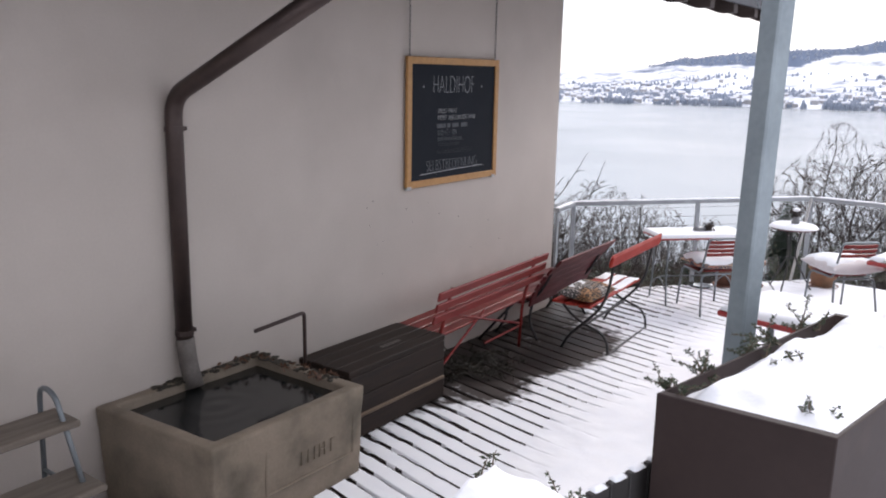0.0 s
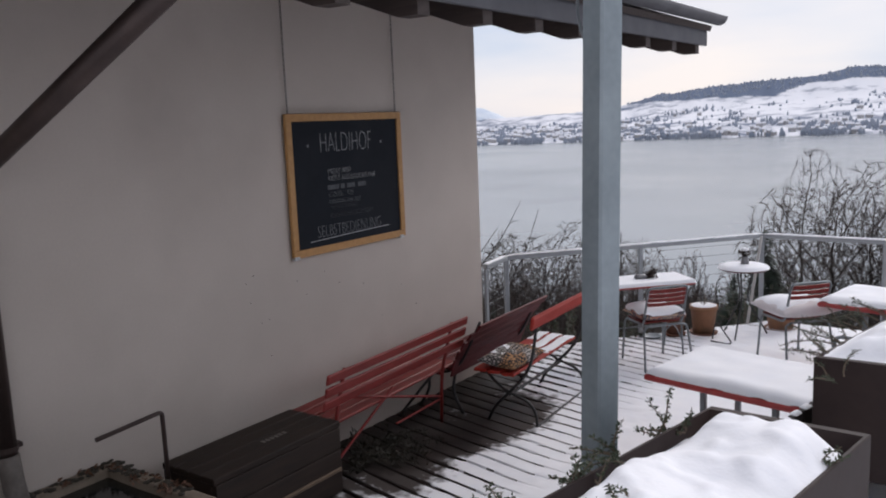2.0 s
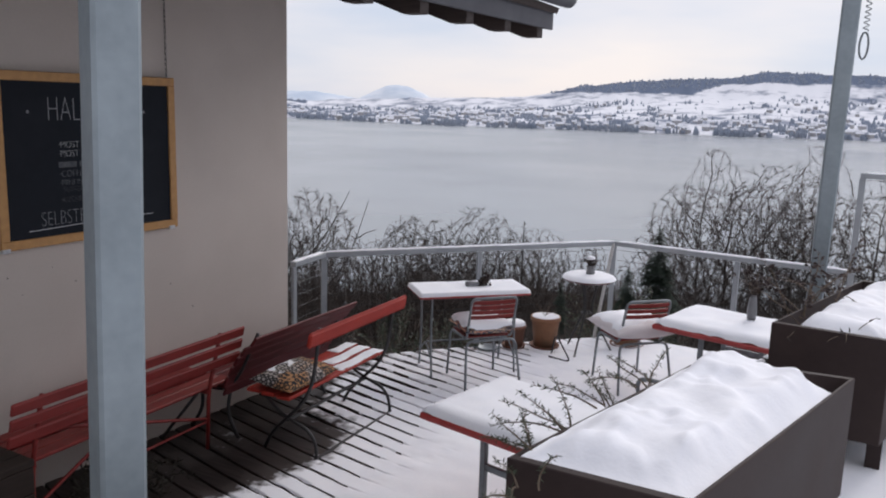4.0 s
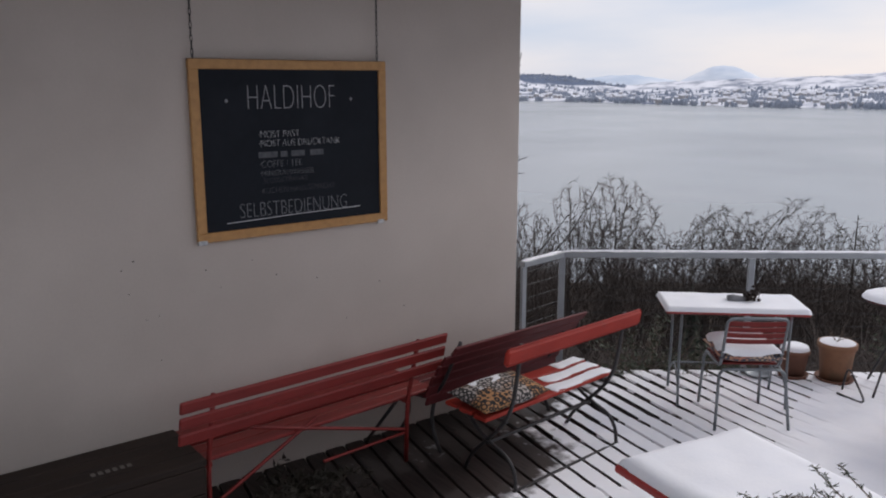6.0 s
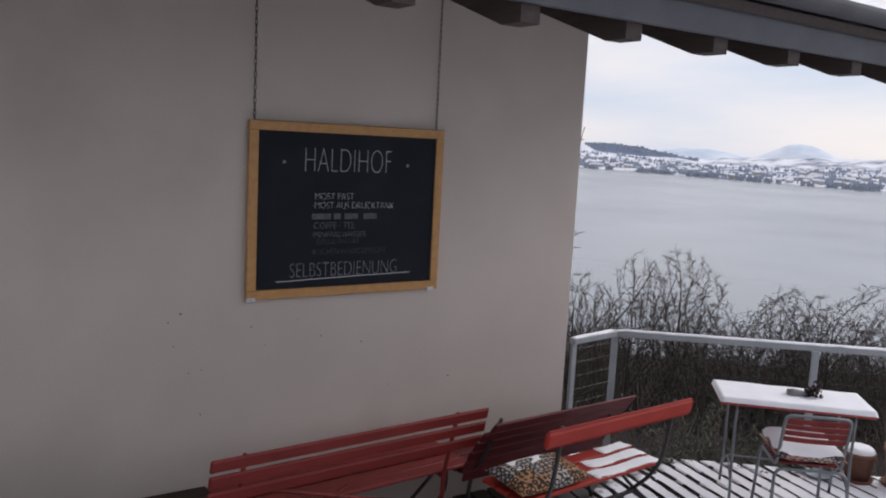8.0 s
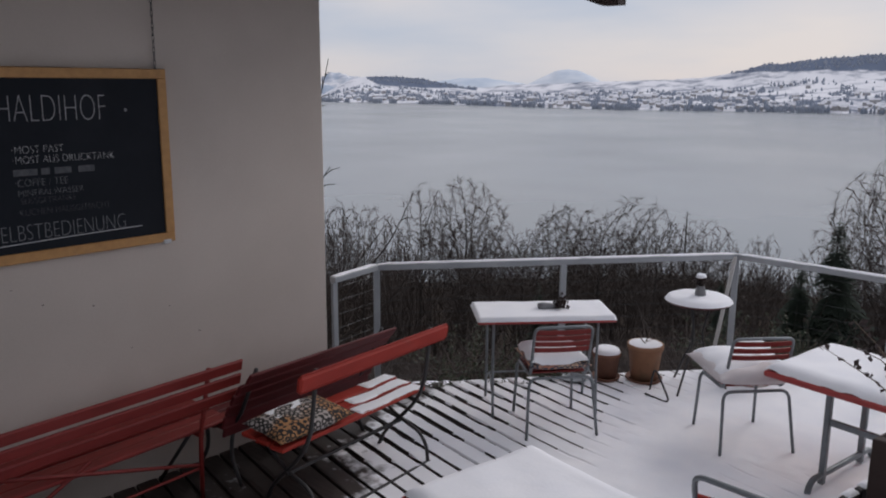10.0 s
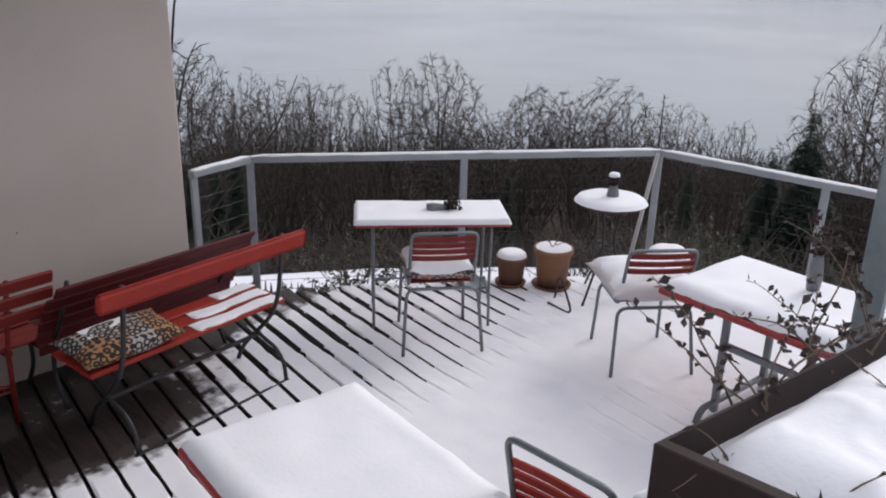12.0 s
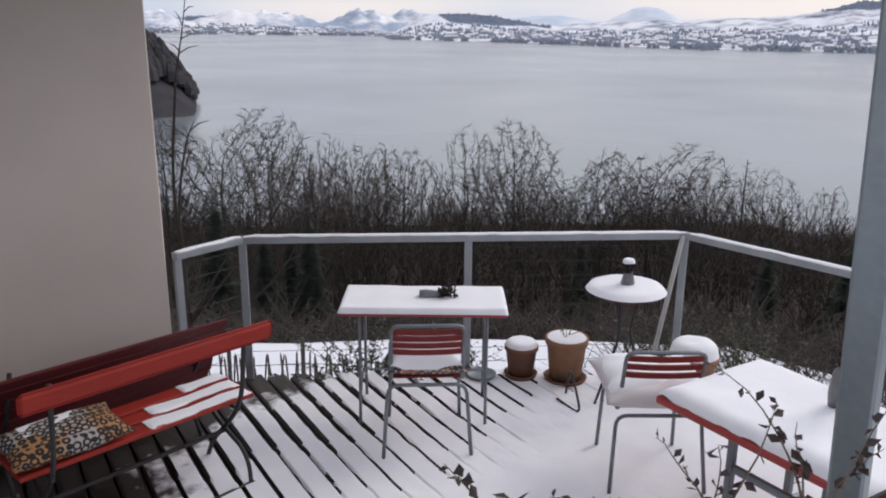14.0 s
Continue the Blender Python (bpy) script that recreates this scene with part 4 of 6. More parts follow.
sl.transform(Matrix.Translation((-0.06, -0.04, 0.111)) @ pose(0, 0, 0, 0, -8, 0))
part("snow_dusting", sl, SNOW, cu)


# ---- chairs ----
def tube_chair(m, label, cloth, puffy, seed):
    """Steel tube garden chair: local +y is the way one faces, the back stands at -y."""
    th = thing("garden_chair", label, "chair", m, group="garden chairs")
    hw = 0.205
    part("rear_leg_frame", tube(bmesh.new(), rounded([(-0.255, -0.30, 0), (-0.225, -0.22, 0.43), (0.225, -0.22, 0.43), (0.255, -0.30, 0)], 0.06), 0.011, 8), STEEL_TUBE, th, smooth=True)
    part("front_leg_frame", tube(bmesh.new(), rounded([(-0.225, 0.22, 0), (-0.21, 0.19, 0.43), (0.21, 0.19, 0.43), (0.225, 0.22, 0)], 0.06), 0.011, 8), STEEL_TUBE, th, smooth=True)
    part("back_frame", tube(bmesh.new(), rounded([(-hw, 0.16, 0.435), (-hw, -0.17, 0.435), (-hw, -0.27, 0.81), (hw, -0.27, 0.81), (hw, -0.17, 0.435), (hw, 0.16, 0.435)], 0.05), 0.011, 8), STEEL_TUBE, th, smooth=True)
    for k in range(3 if puffy else 4):
        z = 0.775 - (0.05 if puffy else 0.045) * k
        y = -0.26 + 0.012 * k
        part("back_slat", sheet_slat(hw * 2 - 0.02, 0.034, 0.012, pose(0, y, z, 15, 0, 0)), RED, th)
    for k in range(6):
        part("seat_slat", boxed(-hw + 0.01, hw - 0.01, -0.15 + 0.058 * k, -0.105 + 0.058 * k, 0.44, 0.455, 0.003), RED, th)
    if puffy:
        c = part("cushion", pillow_mesh(0.60, 0.58, 0.16, seed), CLOTH_WHITE, th, "plump pale cushion under snow", smooth=True)
        c.location = (0, -0.02, 0.455)
        s = snow_slab(0.54, 0.50, 0.10, seed, r=0.16, rag=0.02, n=60)
        s.transform(Matrix.Translation((0, 0.0, 0.53)))
        part("seat_snow", s, SNOW, th, "snow on the cushion", smooth=True)
    else:
        c = part("cushion", pillow_mesh(0.46, 0.46, 0.10, seed), cloth, th, "flower-printed seat cushion", smooth=True)
        c.location = (0, 0.01, 0.455)
        s = snow_slab(0.42, 0.42, 0.085, seed, r=0.14, rag=0.02, n=60)
        s.transform(Matrix.Translation((0, -0.01, 0.525)))
        part("seat_snow", s, SNOW, th, "snow on the cushion", smooth=True)
    return th


def sheet_slat(w, h, bow, m):
    """A thin back slat, bowed to the rear."""
    bm = bmesh.new()
    n = 8
    rows = []
    for i in range(n + 1):
        x = (i / n - 0.5) * w
        y = -bow * (1 - (2 * i / n - 1) ** 2)
        rows.append([bm.verts.new((x, y + a, b)) for a, b in ((-0.005, -h / 2), (0.005, -h / 2), (0.005, h / 2), (-0.005, h / 2))])
    for a, b in zip(rows, rows[1:]):
        for k in range(4):
            bm.faces.new((a[k], b[k], b[(k + 1) % 4], a[(k + 1) % 4]))
    bm.faces.new(rows[0])
    bm.faces.new(rows[-1][::-1])
    bmesh.ops.recalc_face_normals(bm, faces=bm.faces[:])
    bm.transform(m)
    return bm


tube_chair(pose(-2.635, 8.405, 0.006, 0, 0, 50), "steel tube chair with red slats and a flowered cushion in snow", FLOWER_CLOTH, False, 1.0)
tube_chair(pose(-1.50, 9.045, 0.02, 0, 0, 47), "steel tube chair with red slats and a plump snowy cushion", CLOTH_WHITE, True, 2.0)
c3 = thing("garden_chair", "steel tube chair with red slats tipped against the table", "chair", pose(-0.51, 6.57, 0.0, 0, 0, 176), group="garden chairs")
part("rear_leg_frame", tube(bmesh.new(), rounded([(-0.255, -0.30, 0), (-0.225, -0.22, 0.43), (0.225, -0.22, 0.43), (0.255, -0.30, 0)], 0.06), 0.011, 8), STEEL_TUBE, c3, smooth=True)
part("front_leg_frame", tube(bmesh.new(), rounded([(-0.225, 0.22, 0), (-0.21, 0.19, 0.43), (0.21, 0.19, 0.43), (0.225, 0.22, 0)], 0.06), 0.011, 8), STEEL_TUBE, c3, smooth=True)
part("back_frame", tube(bmesh.new(), rounded([(-0.205, 0.16, 0.435), (-0.205, -0.06, 0.435), (-0.205, 0.05, 0.955), (0.205, 0.05, 0.955), (0.205, -0.06, 0.435), (0.205, 0.16, 0.435)], 0.05), 0.012, 8), STEEL_TUBE, c3, smooth=True)
for k in range(4):
    part("back_slat", sheet_slat(0.39, 0.036, 0.012, pose(0, 0.024 - 0.012 * k, 0.85 - 0.05 * k, -14, 0, 0)), RED_BRIGHT, c3)
for k in range(5):
    part("seat_slat", boxed(-0.195, 0.195, -0.12 + 0.058 * k, -0.075 + 0.058 * k, 0.44, 0.455, 0.003), RED, c3)


# ---- tables ----
def slim_table(m, w, d, top, label):
    """Thin topped folding table with slim curved iron legs; snow on it."""
    th = thing("garden_table", label, "table", m, group="garden tables")
    bm = boxed(-w / 2, w / 2, -d / 2, d / 2, top - 0.022, top, 0.006)
    part("tabletop", bm, RED_EDGE, th, "thin red metal top")
    s = snow_slab(w + 0.012, d + 0.012, 0.034, 4.0, r=0.025, rag=0.0, n=70)
    s.transform(Matrix.Translation((0, 0, top)))
    part("table_snow", s, SNOW, th, "even cover of snow")
    for x in (-w / 2 + 0.12, w / 2 - 0.12):
        for y, q in ((-d / 2 + 0.05, 1), (d / 2 - 0.05, -1)):
            part("leg", tube(bmesh.new(), rounded([(x, y, top - 0.02), (x, y + 0.02 * q, 0.35), (x, y - 0.03 * q, 0.0)], 0.15), 0.010, 8), STEEL_TUBE, th, smooth=True)
        part("brace", tube(bmesh.new(), rounded([(x, -d / 2 + 0.05, 0.16), (x, 0, 0.30), (x, d / 2 - 0.05, 0.16)], 0.14, 6), 0.007, 8), STEEL_TUBE, th, smooth=True)
    part("stretcher", tube(bmesh.new(), [(-w / 2 + 0.12, 0.0, 0.28), (w / 2 - 0.12, 0.0, 0.28)], 0.007, 6), STEEL_TUBE, th)
    return th


slim_table(pose(-2.88, 8.610, 0.01, 0, 0, 46.3), 1.02, 0.46, 0.745, "slim folding garden table covered with snow")


def plank_table(m, w, d, top, label, seed):
    """Red edged table on steel end frames: a post, a bowed floor tube and a stretcher. Corner at the origin, +x along, +y across."""
    th = thing("garden_table", label, "table", m, group="garden tables")
    part("tabletop", boxed(0, w, 0, d, top - 0.045, top - 0.005, 0.01), RED_EDGE, th, "red painted table top")
    s = snow_slab(w - 0.022, d - 0.022, 0.06, seed, r=0.09, rag=0.006, n=70)
    s.transform(Matrix.Translation((w / 2, d / 2, top - 0.006)))
    part("table_snow", s, SNOW, th, "thick rounded cover of snow")
    for x in (0.36, w - 0.36):
        part("post", boxed(x - 0.018, x + 0.018, 0.13, 0.166, 0.03, top - 0.046, 0.004), STEEL_TUBE, th)
        part("post", boxed(x - 0.018, x + 0.018, d - 0.166, d - 0.13, 0.03, top - 0.046, 0.004), STEEL_TUBE, th)
        part("floor_tube", tube(bmesh.new(), rounded([(x, -0.02, 0.0), (x, 0.02, 0.09), (x, d - 0.02, 0.09), (x, d + 0.02, 0.0)], 0.07), 0.019, 10), STEEL_TUBE, th, smooth=True)
    for y in (0.148, d - 0.148):
        part("stretcher", boxed(0.38, w - 0.38, y - 0.012, y + 0.012, 0.42, 0.46, 0.003), STEEL_TUBE, th)
    return th


plank_table(pose(-1.79, 5.985, 0.0, 0, 0, -11), 1.20, 0.78, 0.70, "red edged garden table under a thick cover of snow", 5.0)
plank_table(pose(-1.21, 8.62, 0.01, 0, 0, -11), 1.20, 0.78, 0.70, "red edged garden table under snow before the railing", 6.0)


def round_table():
    th = thing("bistro_table", "small round iron table with a cap of snow", "table", pose(-2.15, 9.74, 0.01))
    part("tabletop", lathe(bmesh.new(), [(0.0, 0.735), (0.245, 0.735), (0.255, 0.742), (0.255, 0.752), (0.25, 0.757), (0.0, 0.757)], 36), RED_DULL, th, "dull red disc", smooth=False)
    d = snow_disc(0.262, 0.045, 3.0)
    d.transform(Matrix.Translation((0, 0, 0.752)))
    part("table_snow", d, SNOW, th, "cap of snow")
    for k in range(3):
        a = 2 * math.pi * k / 3 + 0.5
        c, s = math.cos(a), math.sin(a)
        part("leg", tube(bmesh.new(), rounded([(0.10 * c, 0.10 * s, 0.735), (0.03 * c, 0.03 * s, 0.42), (0.16 * c, 0.16 * s, 0.20), (0.27 * c, 0.27 * s, 0.0)], 0.15, 6), 0.009, 8), IRON, th, smooth=True)
    part("ring", tube(bmesh.new(), [(0.05 * math.cos(a), 0.05 * math.sin(a), 0.40) for a in (2 * math.pi * k / 14 for k in range(15))], 0.006, 6), IRON, th)
    return th


round_table()


def vase(m, label, r, h, material, leaf, n, length, leaves, size, seed, snow=True, lying=False):
    th = thing("flower_vase", label, "vase", m)
    part("jar", lathe(bmesh.new(), [(0.0, 0), (r * 0.85, 0), (r, h * 0.3), (r * 0.8, h * 0.75), (r * 0.62, h * 0.9), (r * 0.7, h), (r * 0.5, h), (r * 0.45, h * 0.8), (0, h * 0.8)], 20), material, th, smooth=True)
    rnd = random.Random(seed)
    bl, bs = bmesh.new(), bmesh.new()
    for _ in range(n):
        a = rnd.uniform(0, 6.28)
        leafy(bl, bs, (0, 0, h * 0.85), (0.45 * math.cos(a), 0.45 * math.sin(a), 1), length * rnd.uniform(.6, 1.1), leaves, size, rnd, 0.3, 0.6)
    s = part("stem", bs, STALK, th)
    part("leaves", bl, leaf, s, "withered dark leaves")
    if snow:
        d = snow_disc(r * 0.9, 0.03, seed)
        d.transform(Matrix.Translation((0, 0, h + length * 0.65)))
        part("snow_cap", d, SNOW, th)
    return th


vase(pose(-2.135, 9.73, 0.785), "dark little vase with withered plant on round table", 0.045, 0.10, GLASS_GREY, LEAF_DRY, 9, 0.10, 12, 0.035, 21)
vase(pose(-2.90, 8.59, 0.80, -90, 0, -42), "small grey vase lying on the snowy table", 0.032, 0.13, GLASS_GREY, LEAF_DRY, 12, 0.12, 14, 0.035, 22, snow=False)
vase(pose(-0.52, 9.02, 0.77), "slim grey vase with withered flowers on the table", 0.04, 0.20, GLASS_GREY, LEAF_DRY, 12, 0.26, 12, 0.04, 23, snow=False)


def pot(x, y, r, h, material, label, seed, bulge=0.05):
    th = thing("flower_pot", label, "flower pot", pose(x, y, 0.012), group="flower pots")
    k = 0.76
    part("body", lathe(bmesh.new(), [(0, 0.02), (r * k, 0.02), (r * 0.95, h * 0.86), (r * 1.04, h * 0.87), (r * 1.04, h), (r * 0.92, h), (r * 0.88, h * 0.9), (0, h * 0.9)], 32), material, th, smooth=True)
    part("saucer", lathe(bmesh.new(), [(0, 0), (r * 0.95, 0), (r * 1.05, 0.03), (r * 0.98, 0.03), (r * 0.9, 0.012), (0, 0.012)], 32), TERRACOTTA_DARK, th, smooth=True)
    d = snow_disc(r * 1.0, bulge, seed)
    d.transform(Matrix.Translation((0, 0, h * 0.97)))
    part("snow_cap", d, SNOW, th, "cap of snow")
    return th


pot(-2.80, 9.47, 0.115, 0.235, TERRACOTTA_DARK, "aged dark terracotta pot capped with snow", 1.0)
pot_b = pot(-2.545, 9.655, 0.145, 0.32, TERRACOTTA, "orange terracotta pot with snow and dry stems", 2.0, 0.02)
pot(-1.86, 10.18, 0.165, 0.26, TERRACOTTA, "wide terracotta pot under a thick snow cap", 3.0, 0.11)
growth(pot_b, [(0, 0, 0.31)], 6, 0.20, 2, 0.02, LEAF_DRY, STALK, 31, (0, 0, 0.6), label="dry stems")
ho = thing("wire_hoop", "bent iron hoop lying on the snow by the pots", "hoop", pose(-2.25, 9.35, 0.0))
part("hoop", tube(bmesh.new(), rounded([(-0.14, 0.12, 0.02), (-0.10, 0.10, 0.24), (0.02, 0.02, 0.12), (0.14, -0.08, 0.03), (-0.12, 0.0, 0.025)], 0.1, 5), 0.008, 6), IRON, ho)
di = thing("saucer", "grey metal saucer on the deck by the pots", "saucer", pose(-2.98, 9.25, 0.012))
part("dish", lathe(bmesh.new(), [(0, 0), (0.09, 0), (0.11, 0.025), (0.10, 0.025), (0.085, 0.008), (0, 0.008)], 28), STEEL_TUBE, di, smooth=True)

# wet plant clump under the bench
rnd = random.Random(8)
cl, cs = bmesh.new(), bmesh.new()
for _ in range(60):
    a = rnd.uniform(0, 6.28)
    leafy(cl, cs, (-3.55 + rnd.uniform(-.16, .2), 5.36 + rnd.uniform(-.25, .3), 0.02), (math.cos(a), math.sin(a), 0.7), 0.24, 14, 0.05, rnd, 1.2, 0.3)
wet = thing("withered_plant", "dark wet withered plant heap under the bench", "plant")
wc = part("stem", cs, LITTER, wet)
part("leaves", cl, LITTER, wc)

# ---- chalk board ----
SX0, SY0, SY1, SZ0, SZ1 = -3.985, 4.955, 6.24, 1.50, 2.52
bd = thing("chalkboard", "pine framed chalkboard menu hanging on two chains", "chalkboard", pose(SX0, 0, 0))
fw = 0.055
part("panel", boxed(0.0, 0.018, SY0 + 0.03, SY1 - 0.03, SZ0 + 0.03, SZ1 - 0.03, 0.002), SLATE, bd, "black chalk surface")
part("frame_rail", boxed(0.0, 0.03, SY0, SY1, SZ1 - fw, SZ1, 0.004), OAK, bd)
part("frame_rail", boxed(0.0, 0.03, SY0, SY1, SZ0, SZ0 + fw, 0.004), OAK, bd)
part("frame_stile", boxed(0.001, 0.031, SY0, SY0 + fw, SZ0 + fw, SZ1 - fw, 0.004), OAK, bd)
part("frame_stile", boxed(0.001, 0.031, SY1 - fw, SY1, SZ0 + fw, SZ1 - fw, 0.004), OAK, bd)
for y in (SY0 + 0.03, SY1 - 0.05):
    part("corner_clip", boxed(0.0, 0.036, y - 0.03, y + 0.02, SZ0 - 0.01, SZ0 + 0.015, 0.003), CHALK, bd, "small pale corner clip")
for y in (SY0 + 0.03, SY1 - 0.06):
    cb = bmesh.new()
    for k in range(34):
        z = SZ1 + 0.035 * k
        m_ = Matrix.Translation((0.02, y, z)) @ Matrix.Rotation(math.pi / 2 * (k % 2), 4, "Z")
        tube(cb, [m_ @ Vector((0.007 * math.cos(a), 0, 0.024 * math.sin(a))) for a in (2 * math.pi * j / 8 for j in range(9))], 0.0022, 4, cap=False)
    part("chain", cb, WIRE, bd, "thin link chain")


def chalk_line(text, y, z, size, material, sx=1.0):
    cu_ = bpy.data.curves.new("chalk", "FONT")
    cu_.body, cu_.size, cu_.extrude, cu_.offset = text, size, 0.0004, -0.0030 * size / 0.1
    o = new("tmp_text", cu_)
    bpy.context.view_layer.update()
    me = bpy.data.meshes.new_from_object(o.evaluated_get(bpy.context.evaluated_depsgraph_get()))
    bpy.data.objects.remove(o)
    me.transform(Matrix.Translation((0.0195, y, z)) @ Matrix(((0, 0, 1, 0), (sx, 0, 0, 0), (0, 1, 0, 0), (0, 0, 0, 1))))
    src = bmesh.new()
    src.from_mesh(me)
    bpy.data.meshes.remove(me)
    left = set(src.verts)
    while left:
        todo, isle = [left.pop()], set()
        while todo:
            v_ = todo.pop()
            isle.add(v_)
            for e in v_.link_edges:
                o_ = e.other_vert(v_)
                if o_ in left:
                    left.discard(o_)
                    todo.append(o_)
        lb = bmesh.new()
        copy = {v_: lb.verts.new(v_.co) for v_ in isle}
        for f_ in {f_ for v_ in isle for f_ in v_.link_faces}:
            lb.faces.new([copy[v_] for v_ in f_.verts])
        part("chalk_letter", lb, material, bd)
    src.free()


W, H = SY1 - SY0, SZ1 - SZ0


def at(u, v):
    return SY0 + W * u, SZ1 - H * v


for text, u, v, size, material, sx in (
        ("HALDIHOF", 0.255, 0.278, 0.212, CHALK_THIN, 0.565), ("\u00b7MOST PAST", 0.305, 0.435, 0.058, CHALK, 0.86), ("\u00b7MOST AUS DRUCKTANK", 0.305, 0.487, 0.058, CHALK, 0.83),
        ("\u00b7COFFE / TEE", 0.305, 0.605, 0.058, CHALK_DIM, 0.86), ("\u00b7MINERALWASSER", 0.305, 0.655, 0.050, CHALK_DIM, 0.90), ("  S\u00dcSSGETR\u00c4NKE", 0.305, 0.695, 0.046, CHALK_FAINT, 0.9),
        ("\u00b7KUCHEN HAUSGEMACHT", 0.305, 0.755, 0.050, CHALK_FAINT, 0.85), ("SELBSTBEDIENUNG", 0.20, 0.885, 0.128, CHALK_DIM, 0.66)):
    chalk_line(text, *at(u, v), size, material, sx)
cb = bmesh.new()
for u0, u1 in ((0.305, 0.40), (0.415, 0.45), (0.47, 0.54), (0.57, 0.64)):
    y0, z0 = at(u0, 0.545)
    y1, _ = at(u1, 0.545)
    box(cb, 0.0185, 0.0195, y0, y1, z0 - 0.004, z0 + 0.03, 0)
part("chalk_smudge", cb, CHALK_FAINT, bd, "smudged line of chalk that cannot be read")
ub = bmesh.new()
tube(ub, [(0.0188, *at(0.14, 0.905)), (0.0188, *at(0.5, 0.892)), (0.0188, *at(0.84, 0.885))], 0.0025, 4)
part("chalk_underline", ub, CHALK, bd)
for u in (0.165, 0.80):
    y, z = at(u, 0.225)
    part("chalk_dot", lathe(bmesh.new(), [(0, 0), (0.010, 0), (0.008, 0.003), (0, 0.003)], 12, Matrix.Translation((0.0185, y, z)) @ pose(0, 0, 0, 0, 90, 0)), CHALK_DIM, bd)

# small holes in the plaster, dowels and screws
hb = bmesh.new()
rnd = random.Random(12)
for _ in range(14):
    y, z = rnd.uniform(4.4, 6.6), rnd.uniform(0.85, 1.45)
    s = rnd.uniform(0.003, 0.006)
    box(hb, WALL_X - 0.005, WALL_X + 0.004, y - s, y + s, z - s * 0.7, z + s * 0.7, 0.001)
part("screw", hb, PIPE_END, house, "small screws and holes in the plaster")["kind"] = "stuff"


# ---- outdoors: slope, lake, far shore ----
LAKE_Z = -60.0


def ground_z(x, y):
    d = max((x - RAIL_C.x) * -0.77 + (y - RAIL_C.y) * 0.64, y - 10.4, -x - 9.5)
    z = -2.6 - 0.10 * min(max(d, 0), 9)
    if d > 9:
        z -= 0.44 * min(d - 9, 17) + 0.225 * max(0, d - 26)
    return max(z + (0.5 * nz(x, y, 4, 0.12) + 0.12 * nz(x, y, 6, 0.6)) * min(1, max(0, d) / 6), LAKE_Z - 3)


gs = sheet(230, 200, lambda u, v: ((lambda X, Y: (X, Y, ground_z(X, Y)))(-330 + 560 * u, -60 + 380 * v)))
vc = gs.color_attributes.new("wooded", "FLOAT_COLOR", "POINT")
vals = []
for v in gs.vertices:
    x, y, z = v.co
    d = max((x - RAIL_C.x) * -0.77 + (y - RAIL_C.y) * 0.64, y - 10.4)
    k = 1.1 * smooth(10, 13, d) - 0.9 * smooth(13, 9, d)
    vals += [k, k, k, 1]
vc.data.foreach_set("color", vals)
tagged(part("ground", gs, SLOPE, None), "steep snowy slope with brown undergrowth below the deck", "ground", kind="structure")
lk = sheet(8, 8, lambda u, v: (-4900 + 9800 * u, -3000 + 7900 * v, LAKE_Z))
tagged(part("water", lk, LAKE, None), "calm grey lake reflecting the overcast sky", "lake", kind="structure")


def hump(a, c, w):
    return math.exp(-((a - c) / w) ** 2)


def along(table, a):
    """Linear interpolation in a short table of (degrees, value)."""
    for (a0, v0), (a1, v1) in zip(table, table[1:]):
        if a <= a1:
            return v0 + (v1 - v0) * max(0, (a - a0) / (a1 - a0))
    return table[-1][1]


# all by degrees to the left of +y: the shore's distance, the land's skyline and the lower edge of the ridge wood (degrees above eye level)
SHORE = ((-35, 2350), (0, 2180), (10, 2040), (20, 2090), (30, 2115), (33, 2180), (39, 2385), (45.4, 2630), (50.2, 2790), (51.2, 3380), (61, 3480), (66, 3950), (80, 4100))
SKYLINE = ((-35, 2.2), (1.4, 2.25), (5, 2.3), (8.6, 2.42), (11, 2.0), (14.4, 1.85), (20.2, 1.32), (22.2, 0.82), (24.3, 0.42), (30.4, 0.17), (35, 0.0), (39, -0.25), (40.2, -0.28), (43.1, 0.28), (46.9, 0.48), (48, 0.22), (49.2, -0.4), (50.2, -0.95), (51.3, -0.8), (53.4, -0.5), (56, -0.15), (61, 0.12), (80, 0.1))
WOOD_EDGE = ((-35, 1.6), (1.4, 1.75), (8.9, 1.7), (11.3, 1.55), (13.3, 0.88), (17.7, 0.90), (22.5, 0.74), (23.5, 9), (39, 9), (39.4, -0.42), (44, -0.22), (46.2, -0.1), (47.0, 0.38), (47.6, 9), (57, 9), (58, -0.35), (63.5, -0.3), (64.5, 9), (80, 9))
DEEP = 1300.0


def shore_r(a):
    return along(SHORE, a) + 16 * math.sin(a * 2.3) + 9 * math.sin(a * 5.1)


def far_angle(a, s):
    """Degrees above eye level at which the far land lies, s metres behind its shore."""
    lo = -math.degrees(math.atan(60.9 / shore_r(a)))
    t = min(1, max(0, s / DEEP))
    rough = 0.07 * nz(a * 0.5, s * 0.004, 2) * min(1, s / 150) + 0.035 * nz(a * 3, s * 0.01, 4) * min(1, s / 150)
    return lo + (along(SKYLINE, a) + 0.05 * nz(a * 0.9, 4.0) - lo) * (0.74 * t ** 0.8 + 0.26 * smooth(0.72, 1.0, t)) + rough


def far_z(a, r):
    """Height of the far land; a: degrees to the left of +y, r: metres."""
    s = r - shore_r(a)
    if s < 0:
        return LAKE_Z - 4
    return 2.4 + min(r, shore_r(a) + DEEP) * math.tan(radians(far_angle(a, s))) - max(0, s - DEEP) * 0.05


